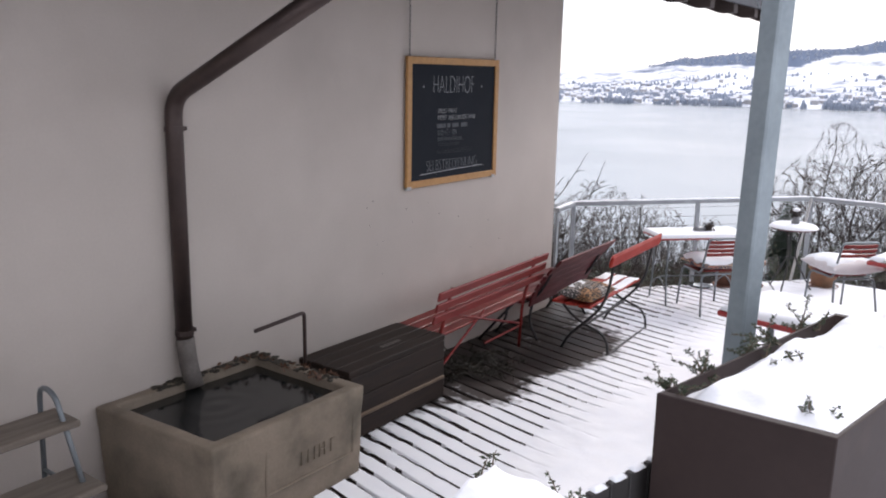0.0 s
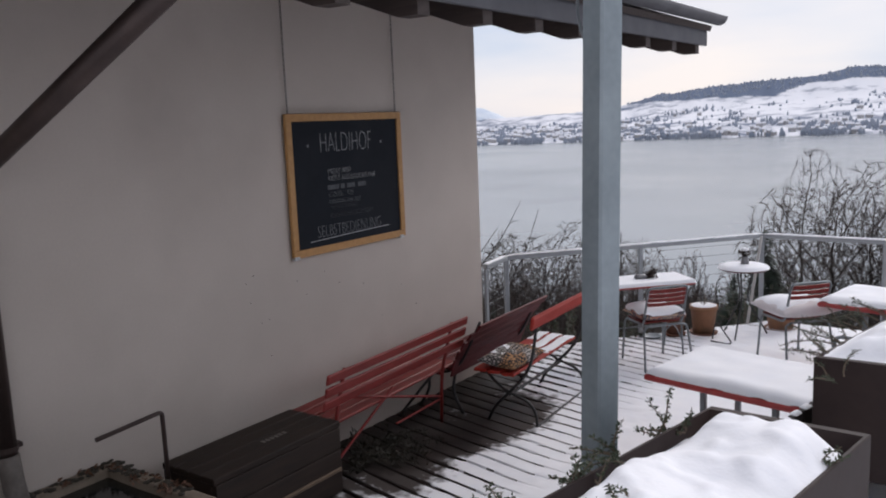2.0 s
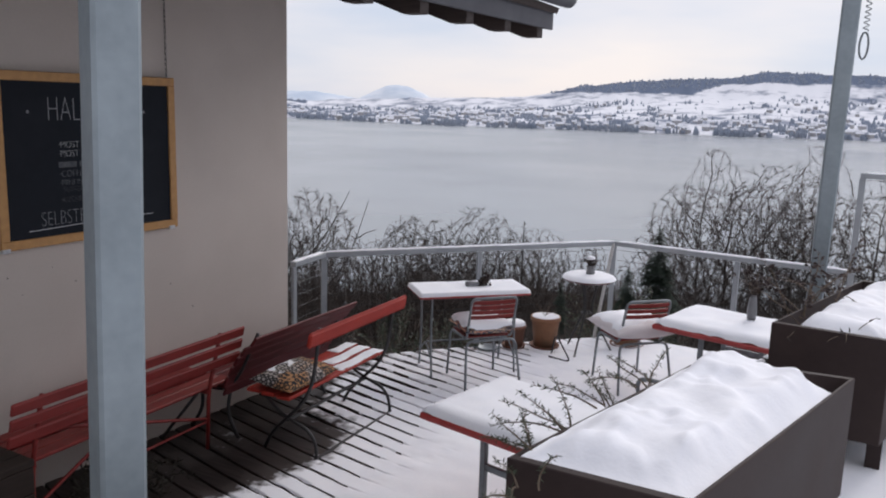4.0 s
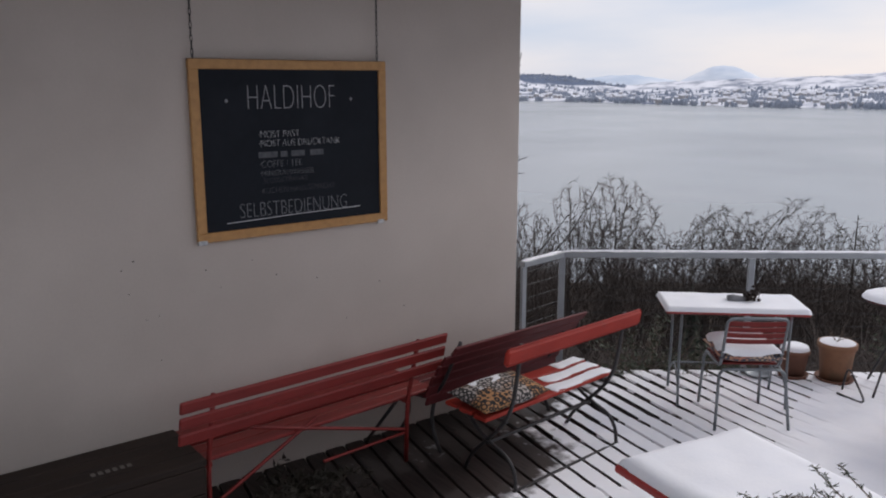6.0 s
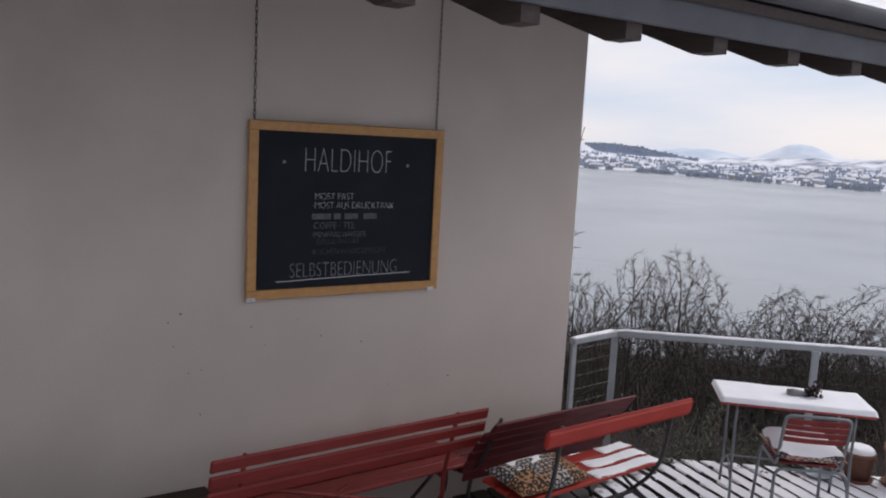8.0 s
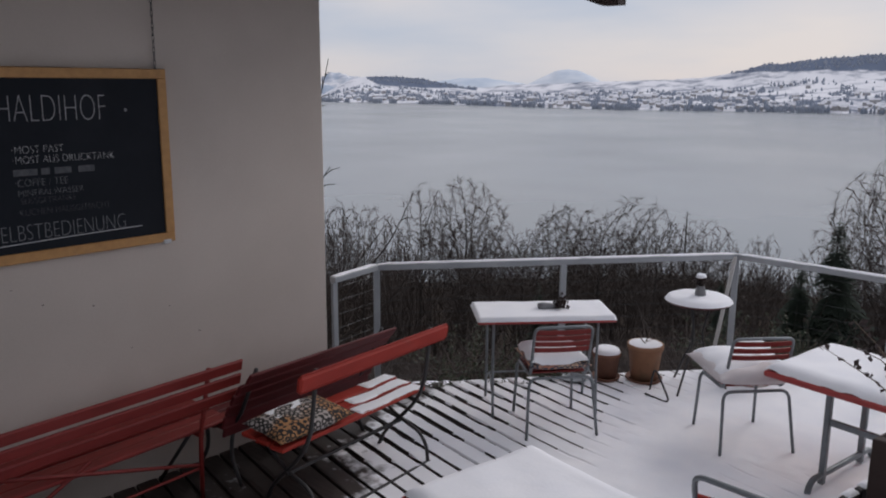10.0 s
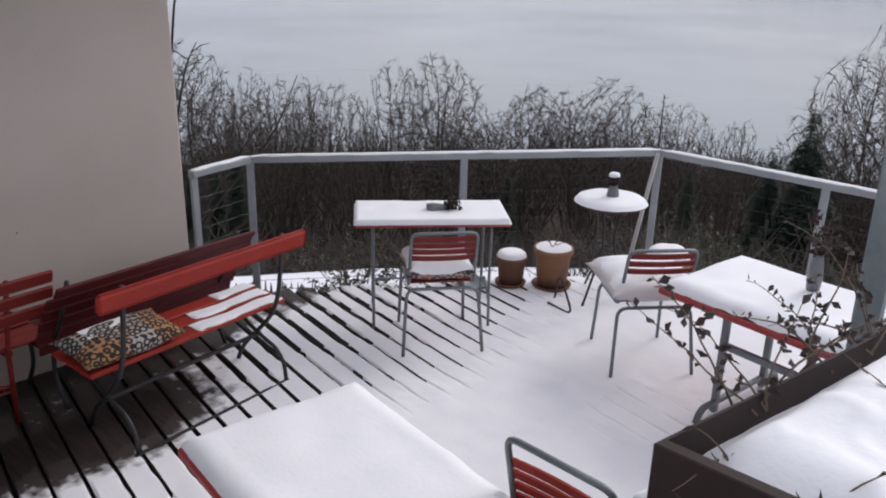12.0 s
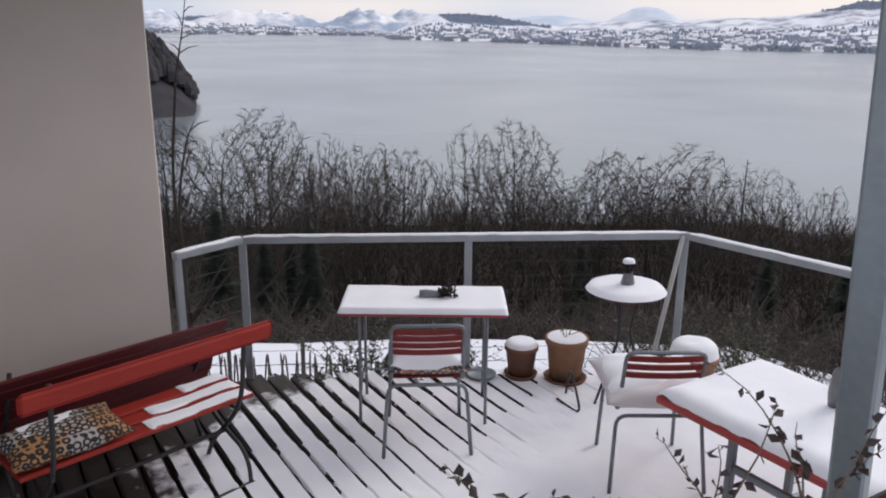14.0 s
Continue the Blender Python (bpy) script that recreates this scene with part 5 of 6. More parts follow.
A0, A1 = -32, 72
fs = sheet(600, 80, lambda u, v: ((lambda a, r: (-r * math.sin(radians(a)), r * math.cos(radians(a)), far_z(a, r)))(A0 + (A1 - A0) * u, shore_r(A0 + (A1 - A0) * u) - 20 + 1500 * v)))
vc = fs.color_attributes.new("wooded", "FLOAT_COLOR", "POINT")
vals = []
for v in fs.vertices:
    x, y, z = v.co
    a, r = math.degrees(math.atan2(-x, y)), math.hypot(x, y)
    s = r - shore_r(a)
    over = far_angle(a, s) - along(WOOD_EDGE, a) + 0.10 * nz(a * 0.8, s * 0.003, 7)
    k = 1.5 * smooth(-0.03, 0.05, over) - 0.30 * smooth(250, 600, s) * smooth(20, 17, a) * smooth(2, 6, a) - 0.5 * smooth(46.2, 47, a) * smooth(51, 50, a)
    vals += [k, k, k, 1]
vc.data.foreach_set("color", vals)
# FAR_LAND's ridge wood is blue grey from haze put into its base colour
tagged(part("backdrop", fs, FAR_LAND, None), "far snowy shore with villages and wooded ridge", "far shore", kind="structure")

# mountains: haze is painted in, their colours paled and blued towards the sky
for c, w, h, r, material, lab in ((33.1, 3.0, 138, 4650, FAR_HAZE, "dome of a far mountain, tinted pale blue for haze"), (39.5, 5.5, 92, 4800, FAR_HAZE, "far hills under cloud, tinted blue for haze"), (51.8, 2.6, 118, 4700, FAR_WHITE, "far snowy peaks under cloud"),
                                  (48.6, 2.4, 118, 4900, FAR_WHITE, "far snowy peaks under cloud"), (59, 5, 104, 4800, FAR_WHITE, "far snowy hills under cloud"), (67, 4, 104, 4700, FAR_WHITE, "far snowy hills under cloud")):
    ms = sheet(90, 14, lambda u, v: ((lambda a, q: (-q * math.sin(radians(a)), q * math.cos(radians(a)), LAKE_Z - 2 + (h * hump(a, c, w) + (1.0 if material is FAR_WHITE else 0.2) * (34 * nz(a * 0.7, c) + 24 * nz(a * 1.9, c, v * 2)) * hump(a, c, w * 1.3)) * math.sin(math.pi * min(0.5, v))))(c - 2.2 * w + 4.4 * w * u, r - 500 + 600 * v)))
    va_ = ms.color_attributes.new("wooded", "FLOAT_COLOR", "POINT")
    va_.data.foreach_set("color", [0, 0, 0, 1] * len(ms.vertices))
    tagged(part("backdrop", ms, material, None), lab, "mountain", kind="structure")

# villages and woods on the far shore
rnd = random.Random(40)
walls_v, walls_f, roof_v, roof_f, tree_v, tree_f = [], [], [], [], [], []


def far_point(a, r):
    return Vector((-r * math.sin(radians(a)), r * math.cos(radians(a)), far_z(a, r)))


for i in range(1150):
    a = rnd.uniform(-20, 66)
    s = 18 + 900 * rnd.random() ** 1.7
    town = 0.25 * hump(a, 26, 6) + 0.2 * hump(a, 2, 6) + 0.2 * hump(s, 0, 200) - 0.5 * hump(a, 12, 5) * smooth(250, 450, s)
    if nz(a * 0.6, s * 0.006, 9) + town < 0.05 or far_angle(a, s) > along(WOOD_EDGE, a):
        continue
    p = far_point(a, shore_r(a) + s)
    w, d, h = rnd.uniform(8, 17), rnd.uniform(8, 12), rnd.uniform(5, 10)
    yaw = radians(a) + rnd.uniform(-.6, .6)
    c, n_ = math.cos(yaw), math.sin(yaw)
    k = len(walls_v)
    for z in (-3, h):
        for x, y in ((-w, -d), (w, -d), (w, d), (-w, d)):
            walls_v.append((p.x + (x * c - y * n_) / 2, p.y + (x * n_ + y * c) / 2, p.z + z))
    walls_f += [(k + j, k + (j + 1) % 4, k + 4 + (j + 1) % 4, k + 4 + j) for j in range(4)]
    k = len(roof_v)
    for x, y, z in ((-w, -d, h), (w, -d, h), (w, d, h), (-w, d, h), (-w, 0, h + 4.5), (w, 0, h + 4.5)):
        roof_v.append((p.x + 1.12 * (x * c - y * n_) / 2, p.y + 1.12 * (x * n_ + y * c) / 2, p.z + z))
    roof_f += [(k, k + 1, k + 5, k + 4), (k + 2, k + 3, k + 4, k + 5), (k + 1, k + 2, k + 5), (k + 3, k, k + 4)]
for i in range(19000):
    a = rnd.uniform(-22, 68)
    ridge = i > 16500
    s = rnd.uniform(1130, 1300) if ridge else 4 + 1000 * rnd.random() ** 2.0
    if ridge and far_angle(a, s) < along(WOOD_EDGE, a):
        continue
    dens = nz(a * 0.6, s * 0.005, 21) + 0.4 * nz(a * 2.4, s * 0.016, 22) + 0.10 * hump(s, 30, 110) - 0.3 * hump(a, 12.5, 5) * smooth(300, 480, s)
    if not ridge and dens < 0.07 and rnd.random() > 0.03:
        continue
    p = far_point(a, shore_r(a) + s)
    h, r = (rnd.uniform(4, 9), rnd.uniform(3, 6)) if ridge else (rnd.uniform(4, 15), rnd.uniform(2.2, 5.0))
    k = len(tree_v)
    for q in range(6):
        t = 2 * math.pi * q / 6 + a
        tree_v.append((p.x + r * math.cos(t), p.y + r * math.sin(t), p.z - 2))
    for q in range(6):
        t = 2 * math.pi * q / 6 + a
        g = rnd.uniform(0.5, 0.95)
        tree_v.append((p.x + g * r * math.cos(t), p.y + g * r * math.sin(t), p.z + h * 0.55))
    tree_v.append((p.x, p.y, p.z + h))
    tree_f += [(k + q, k + (q + 1) % 6, k + 6 + (q + 1) % 6, k + 6 + q) for q in range(6)] + [(k + 6 + q, k + 6 + (q + 1) % 6, k + 12) for q in range(6)]


def stuff(name, vs, fs_, material, label, category):
    me = bpy.data.meshes.new(name)
    me.from_pydata(vs, [], fs_)
    return tagged(part(name, me, material, None), label, category, kind="stuff")


stuff("village_houses", walls_v, walls_f, FAR_WALL, "pale house walls of villages on the far shore", "houses")
stuff("village_roofs", roof_v, roof_f, FAR_ROOF, "snowy roofs of villages on the far shore", "roofs")
# FAR_TREE's colour is lightened towards blue to stand for haze
stuff("far_trees", tree_v, tree_f, FAR_TREE, "trees scattered on the far shore, tinted blue grey for haze", "trees")

# wooded headland on the near shore
hv, hf = [], []
rnd = random.Random(50)
for i in range(1500):
    a, r = rnd.uniform(63.1, 82), rnd.uniform(560, 760)
    e = min((a - 63.0) / 2.2, 1) ** 0.7
    if r < 600 + 50 * (1 - e) or r > 740 - 60 * (1 - e):
        continue
    base = LAKE_Z + 36 * e * math.sin(math.pi * (r - 560) / 200)
    h, q0 = rnd.uniform(12, 20) * (0.35 + 0.65 * e), rnd.uniform(4, 7)
    x, y = -r * math.sin(radians(a)), r * math.cos(radians(a))
    k = len(hv)
    for z, g in ((-1, 1.0), (h * 0.5, 0.9), (h * 0.85, 0.45)):
        for q in range(6):
            t = 2 * math.pi * q / 6 + i
            hv.append((x + g * q0 * math.cos(t) * rnd.uniform(.8, 1.2), y + g * q0 * math.sin(t), base + z))
    hv.append((x, y, base + h))
    for lv in (0, 6):
        hf += [(k + lv + q, k + lv + (q + 1) % 6, k + lv + 6 + (q + 1) % 6, k + lv + 6 + q) for q in range(6)]
    hf += [(k + 12 + q, k + 12 + (q + 1) % 6, k + 18) for q in range(6)]
# dark headland colour with a slight blue haze tint mixed into it
HEADLAND = mat("headland_trees", (0.046, 0.046, 0.052), (0.078, 0.074, 0.078), 1.0, scale=0.05, fine=0.5, bump=0, spec=0)
stuff("headland_woods", hv, hf, HEADLAND, "dark wooded headland at the lake shore", "woods")
hl = sheet(30, 10, lambda u, v: ((lambda a, r: (-r * math.sin(radians(a)), r * math.cos(radians(a)), LAKE_Z - 1 + 34 * min(1, (a - 62.8) / 2.4) * math.sin(math.pi * v)))(62.8 + 20 * u, 560 + 200 * v)))
tagged(part("ground", hl, HEADLAND, None), "dark bank of the wooded headland", "bank", kind="structure")


# ---- bare trees ----
def bare_tree(seed, height, blobs, points, start=0.3, lean=0.0, droop=0.0, step=0.30):
    """A tree grown towards points scattered in its crown's blobs (x, z, half width, half height, in parts of the height)."""
    r_ = np.random.default_rng(seed)
    aims = []
    while len(aims) < points:
        x, z, rx, rz = blobs[len(aims) % len(blobs)]
        q = r_.uniform(-1, 1, 3)
        d = float(q @ q)
        if d < 1 and r_.random() < 0.6 + 0.4 * d:
            aims.append((height * (x + rx * q[0]), height * rx * q[1], height * (z + rz * q[2])))
    aims = np.array(aims)
    pos, up = [np.array((0.0, 0.0, -1.2))], [-1]
    while pos[-1][2] < height * start:
        d = np.array((lean, 0.0, 1.0)) + r_.normal(0, 0.07, 3)
        pos.append(pos[-1] + step * d / np.linalg.norm(d))
        up.append(len(pos) - 2)
    far = np.full(len(aims), 1e9)
    near = np.zeros(len(aims), int)
    fresh = range(len(pos))
    for _ in range(90):
        for i in fresh:
            d = np.linalg.norm(aims - pos[i], axis=1)
            m = d < far
            far[m], near[m] = d[m], i
        live = far > 0.50
        aims, far, near = aims[live], far[live], near[live]
        if not len(aims):
            break
        grown = []
        for i in np.unique(near):
            w = aims[near == i] - pos[i]
            d = (w / np.linalg.norm(w, axis=1)[:, None]).mean(0) + r_.normal(0, 0.06, 3) + (0, 0, 0.03)
            if up[i] >= 0:
                b = pos[i] - pos[up[i]]
                d = d / np.linalg.norm(d) + 0.22 * b / np.linalg.norm(b)
            grown.append((pos[i] + step * d / np.linalg.norm(d), i))
        fresh = range(len(pos), len(pos) + len(grown))
        for p, i in grown:
            pos.append(p)
            up.append(int(i))
    n = len(pos)
    load = np.zeros(n)
    kids = np.zeros(n, int)
    for i in range(1, n):
        kids[up[i]] += 1
    for i in range(n - 1, 0, -1):
        load[i] = max(load[i], 1.0)
        load[up[i]] += load[i]
    rad = 0.0098 * np.maximum(load, 1) ** 0.46
    out = {"trunk": ([], []), "crown": ([], [])}

    def seg(which, a, b, ra, rb, sides):
        vs, fc = out[which]
        base = len(vs)
        d = b - a
        d = d / max(1e-6, np.linalg.norm(d))
        s1 = np.cross(d, (0.3, 0.2, 1) if abs(d[2]) < 0.95 else (1, 0, 0))
        s1 = s1 / np.linalg.norm(s1)
        s2 = np.cross(d, s1)
        for p, r in ((a, ra), (b, rb)):
            for k in range(sides):
                t = 2 * math.pi * k / sides
                vs.append(tuple(p + (s1 * math.cos(t) + s2 * math.sin(t)) * r))
        fc.extend((base + k, base + (k + 1) % sides, base + sides + (k + 1) % sides, base + sides + k) for k in range(sides))

    def twig(a, b, r):
        vs, fc = out["crown"]
        base = len(vs)
        s1 = np.cross(b - a, r_.normal(0, 1, 3))
        s1 = s1 / max(1e-6, np.linalg.norm(s1)) * r
        s2 = np.cross(b - a, s1)
        s2 = s2 / max(1e-6, np.linalg.norm(s2)) * r
        vs.extend((tuple(a + s1), tuple(a - 0.5 * s1 + 0.87 * s2), tuple(a - 0.5 * s1 - 0.87 * s2), tuple(b)))
        fc.extend(((base, base + 1, base + 3), (base + 1, base + 2, base + 3), (base + 2, base, base + 3)))

    for i in range(1, n):
        thick = rad[i] > 0.04
        seg("trunk" if thick else "crown", pos[up[i]], pos[i], min(rad[up[i]], rad[i] * 1.25), rad[i], 6 if thick else 3)
        if rad[i] < 0.025:
            b = pos[i] - pos[up[i]]
            b = b / np.linalg.norm(b)
            for k in range(4 if kids[i] == 0 else 2):
                d = b * (0.9 if kids[i] == 0 else 0.5) + r_.normal(0, 0.42, 3) - (0, 0, droop)
                twig(pos[i] + (pos[up[i]] - pos[i]) * r_.random(), pos[i] + d / np.linalg.norm(d) * r_.uniform(0.22, 0.65), 0.0135)
    res = {}
    for w_, (vs, fc) in out.items():
        me = bpy.data.meshes.new(w_)
        me.from_pydata(vs, [], fc)
        me.materials.append(BARK if w_ == "trunk" else TWIG)
        res[w_] = me
    zs = sorted(v[2] for v in out["crown"][0])
    res["tall"] = zs[int(len(zs) * 0.993)]
    return res


ROUND, NARROW, ARCHED, TALL, FORKED, BUSHY = range(6)
KINDS = [bare_tree(1, 13, [(0, 0.66, 0.27, 0.33)], 1900, 0.28),
         bare_tree(2, 13, [(0, 0.62, 0.13, 0.37)], 1200, 0.25),
         bare_tree(3, 12, [(0.20, 0.74, 0.20, 0.20), (0.42, 0.66, 0.17, 0.14), (0.02, 0.58, 0.20, 0.18)], 1800, 0.25, 0.30, 0.35),
         bare_tree(4, 17, [(0.03, 0.66, 0.15, 0.33), (-0.07, 0.48, 0.15, 0.22)], 2100, 0.22, 0.08),
         bare_tree(5, 12, [(0.16, 0.66, 0.24, 0.31), (-0.18, 0.58, 0.20, 0.28)], 2000, 0.16, 0.10, 0.2),
         bare_tree(6, 9, [(0, 0.55, 0.36, 0.40)], 1500, 0.10, 0.0, 0.1)]


def place_tree(a, r, top_el, kind, yaw, label="bare winter tree on the slope below the deck"):
    """A bare tree a degrees left of +y and r metres from (0.5, 4); its tip shows about top_el degrees above eye level."""
    x, y = 0.5 - r * math.sin(radians(a)), 4.0 + r * math.cos(radians(a))
    zg = ground_z(x, y)
    want = 2.4 + r * math.tan(radians(top_el)) - zg
    meshes = KINDS[kind]
    k = max(0.3, want / meshes["tall"])
    th = thing("bare_tree", label, "tree", Matrix.Translation((x, y, zg)) @ Matrix.Rotation(yaw, 4, "Z") @ Matrix.Diagonal((k, k, k, 1)), group="bare trees on the slope")
    part("trunk", meshes["trunk"], BARK, th)
    part("crown", meshes["crown"], TWIG, th)


rnd = random.Random(77)
for a, r, el, kind, turn in ((64.2, 47, -6.4, ROUND, 0.4), (60.3, 46, -6.0, FORKED, 0.0), (57.2, 44, -7.1, ROUND, 1.9), (53.0, 42, -7.7, NARROW, 0.5), (51.3, 40, -8.6, ROUND, 3.3), (49.2, 42, -8.3, NARROW, 2.0), (47.6, 39, -8.8, ROUND, 4.6),
                              (43.5, 42, -7.1, NARROW, 4.0), (40.3, 48, -6.7, ROUND, 0.9), (35.6, 42, -8.5, ARCHED, 0.0), (30.6, 42, -7.8, FORKED, 0.0), (27.6, 44, -9.6, NARROW, 1.0), (23.7, 46, -9.2, ROUND, 5.5), (20.2, 46, -10.0, NARROW, 2.6),
                              (12.3, 50, -2.9, TALL, 0.0), (14.0, 46, -6.2, NARROW, 1.2), (10.4, 47, -3.9, FORKED, 0.3), (8.2, 48, -5.2, ROUND, 2.2), (6.3, 45, -6.0, ROUND, 5.0), (4.6, 50, -2.3, TALL, 2.4), (1.2, 48, -4.0, FORKED, 1.0), (-4, 46, -3.0, TALL, 4.0), (68, 48, -6.6, ROUND, 2.8)):
    place_tree(a, r, el, kind, radians(a) + turn)
for i in range(26):
    a = -6 + 74 * (i + rnd.uniform(0, 1)) / 26
    place_tree(a, rnd.uniform(33, 54), rnd.uniform(-12.4, -9.0) if a > 17 else rnd.uniform(-10.5, -7.5), (BUSHY, ROUND, BUSHY, NARROW, FORKED)[i % 5], rnd.uniform(0, 6.28))


def conifer_mesh(seed, h, r, droop, loose=0.0):
    rnd_ = random.Random(seed)
    bm = bmesh.new()
    z = h * 0.08
    while z < h * 0.97:
        t = 1 - z / h
        bare = nz(z * 1.3, seed, 5)
        for k in range(17 if not loose else (24 if bare > -0.15 else 9)):
            a = rnd_.uniform(0, 6.283)
            ln = r * (t ** 0.8) * (rnd_.uniform(0.6, 1.15) if not loose else rnd_.uniform(0.35, 1.0) * (1 + loose * nz(2 * math.cos(a), 2 * math.sin(a), z * 0.7)))
            d = Vector((math.cos(a), math.sin(a), 0))
            s = Vector((-d.y, d.x, 0))
            for q in range(7):
                f0 = (q + 0.3) / 7
                p = Vector((0, 0, z)) + d * ln * f0 + Vector((0, 0, -droop * ln * f0 * f0))
                for sgn in (-1, 1):
                    w_ = (ln * 0.42 + 0.12) * (1.1 - f0) * rnd_.uniform(.6, 1.3)
                    tip = p + s * sgn * w_ + d * w_ * 0.7 + Vector((0, 0, -w_ * 0.45))
                    va_ = [bm.verts.new(c_) for c_ in (p, p + d * ln * 0.13, tip)]
                    bm.faces.new(va_)
        z += h * 0.017
    me = bpy.data.meshes.new("crown")
    bm.to_mesh(me)
    bm.free()
    me.materials.append(CONIFER)
    return me


CON = [conifer_mesh(1, 12, 2.6, 0.55, 0.6), conifer_mesh(2, 12, 3.6, 0.95, 1.0)]
CON_T = tube(bmesh.new(), [(0, 0, -1), (0, 0, 6), (0.05, 0, 11.8)], [0.17, 0.1, 0.02], 7)
con_trunk = bpy.data.meshes.new("trunk")
CON_T.to_mesh(con_trunk)
CON_T.free()
con_trunk.materials.append(BARK)


def conifer(a, r, top_el, kind, label):
    x, y = 0.5 - r * math.sin(radians(a)), 4.0 + r * math.cos(radians(a))
    zg = ground_z(x, y)
    k = max(0.15, (2.4 + r * math.tan(radians(top_el)) - zg) / 12)
    th = thing("conifer", label, "tree", Matrix.Translation((x, y, zg)) @ Matrix.Rotation(a, 4, "Z") @ Matrix.Diagonal((k, k, k, 1)), group="conifers on the slope")
    part("trunk", con_trunk, BARK, th)
    part("crown", CON[kind], CONIFER, th)


conifer(15.4, 33, -8.0, 1, "dark drooping spruce beside the railing")
conifer(17.4, 34, -11.2, 1, "small dark spruce beside the railing")
for a, r, el in ((54.0, 32, -12.2), (57.0, 31, -13.4), (55.4, 33, -13.6), (60.2, 30, -10.5), (22.4, 30, -12.6), (35, 36, -13.5)):
    conifer(a, r, el, 0, "dark young conifer on the wooded slope")

# dead pole spruce with short bare stubs
x, y = 0.5 - 45 * math.sin(radians(24.9)), 4.0 + 45 * math.cos(radians(24.9))
ds = thing("dead_spruce", "bare dead spruce stem with short stubs", "tree", pose(x, y, ground_z(x, y)))
top = 2.4 - 45 * math.tan(radians(8.4)) - ground_z(x, y)
part("trunk", tube(bmesh.new(), [(0, 0, -1), (0, 0, top)], [0.12, 0.02], 6), BARK, ds)
rnd = random.Random(5)
for k in range(40):
    z, a = top * rnd.uniform(0.35, 0.99), rnd.uniform(0, 6.28)
    ln = 0.9 * (1.05 - z / top) + 0.15
    part("branch", tube(bmesh.new(), [(0, 0, z), (ln * math.cos(a), ln * math.sin(a), z + 0.1)], [0.02, 0.006], 4), BARK, ds)

# undergrowth on the slope: thin upright shoots, partly snowed
rnd = random.Random(90)
uv_, uf_ = [], []
for i in range(3900):
    a, r = rnd.uniform(-8, 66), rnd.uniform(11, 40)
    x, y = 0.5 - r * math.sin(radians(a)), 4.0 + r * math.cos(radians(a))
    d = max((x - RAIL_C.x) * -0.77 + (y - RAIL_C.y) * 0.64, y - 10.4)
    if d < 0.8 or (1.2 < d < 10.5 and a > 30) or (x < -4 and y < 8):
        continue
    p = Vector((x, y, ground_z(x, y)))
    for q in range(3):
        d_ = Vector((rnd.uniform(-1, 1), rnd.uniform(-1, 1), 0.8)).normalized()
        h = rnd.uniform(0.5, 1.9)
        m1 = p + d_ * h * 0.5 + Vector((rnd.uniform(-.2, .2), rnd.uniform(-.2, .2), 0))
        e = p + d_ * h + Vector((rnd.uniform(-.5, .5), rnd.uniform(-.5, .5), -0.1))
        w_ = 0.014 * r / 16
        for p0, p1, w0, w1 in ((p, m1, w_, w_ * .7), (m1, e, w_ * .7, w_ * .3), (m1, m1 + (e - m1).cross(Vector((rnd.uniform(-1, 1), rnd.uniform(-1, 1), 0.4))).normalized() * h * 0.35, w_ * .6, w_ * .3)):
            k = len(uv_)
            for c_, ww in ((p0, w0), (p1, w1)):
                for t in range(3):
                    uv_.append((c_.x + ww * math.cos(2.094 * t), c_.y + ww * math.sin(2.094 * t), c_.z))
            uf_ += [(k, k + 1, k + 4, k + 3), (k + 1, k + 2, k + 5, k + 4), (k + 2, k, k + 3, k + 5)]
stuff("undergrowth", uv_, uf_, TWIG, "brown bare brushwood on the slope", "undergrowth")

# leafless woods farther down the slope
rnd = random.Random(92)
wv_, wf_ = [], []
for i in range(900):
    a, r = rnd.uniform(-25, 72), 34 + 110 * rnd.random() ** 1.2
    x, y = 0.5 - r * math.sin(radians(a)), 4.0 + r * math.cos(radians(a))
    if x < -4 and y < 12:
        continue
    p = Vector((x, y, ground_z(x, y)))
    for q in range(12):
        d_ = Vector((rnd.uniform(-.55, .55), rnd.uniform(-.55, .55), 1)).normalized()
        h = min(rnd.uniform(2.5, 7.5) * max(0.4, 1.05 + 1.5 * nz(a * 0.30, r * 0.03, 31)), max(1.0, 2.4 - r * (0.200 + 0.03 * nz(a * 0.5, 3.0)) - p.z))
        m1 = p + d_ * h * 0.5
        e = p + d_ * h + Vector((rnd.uniform(-1, 1), rnd.uniform(-1, 1), -0.2))
        f_ = m1 + Vector((rnd.uniform(-1, 1), rnd.uniform(-1, 1), 0.6)) * h * 0.3
        w_ = 0.03 * r / 60 + 0.012
        for p0, p1, w0, w1 in ((p, m1, w_, w_ * .7), (m1, e, w_ * .7, w_ * .3), (m1, f_, w_ * .6, w_ * .3)):
            k = len(wv_)
            for c_, ww in ((p0, w0), (p1, w1)):
                for t in range(3):
                    wv_.append((c_.x + ww * math.cos(2.094 * t), c_.y + ww * math.sin(2.094 * t), c_.z))
            wf_ += [(k, k + 1, k + 4, k + 3), (k + 1, k + 2, k + 5, k + 4), (k + 2, k, k + 3, k + 5)]
stuff("far_woods", wv_, wf_, TWIG, "leafless brown woods down the lake slope", "woods")

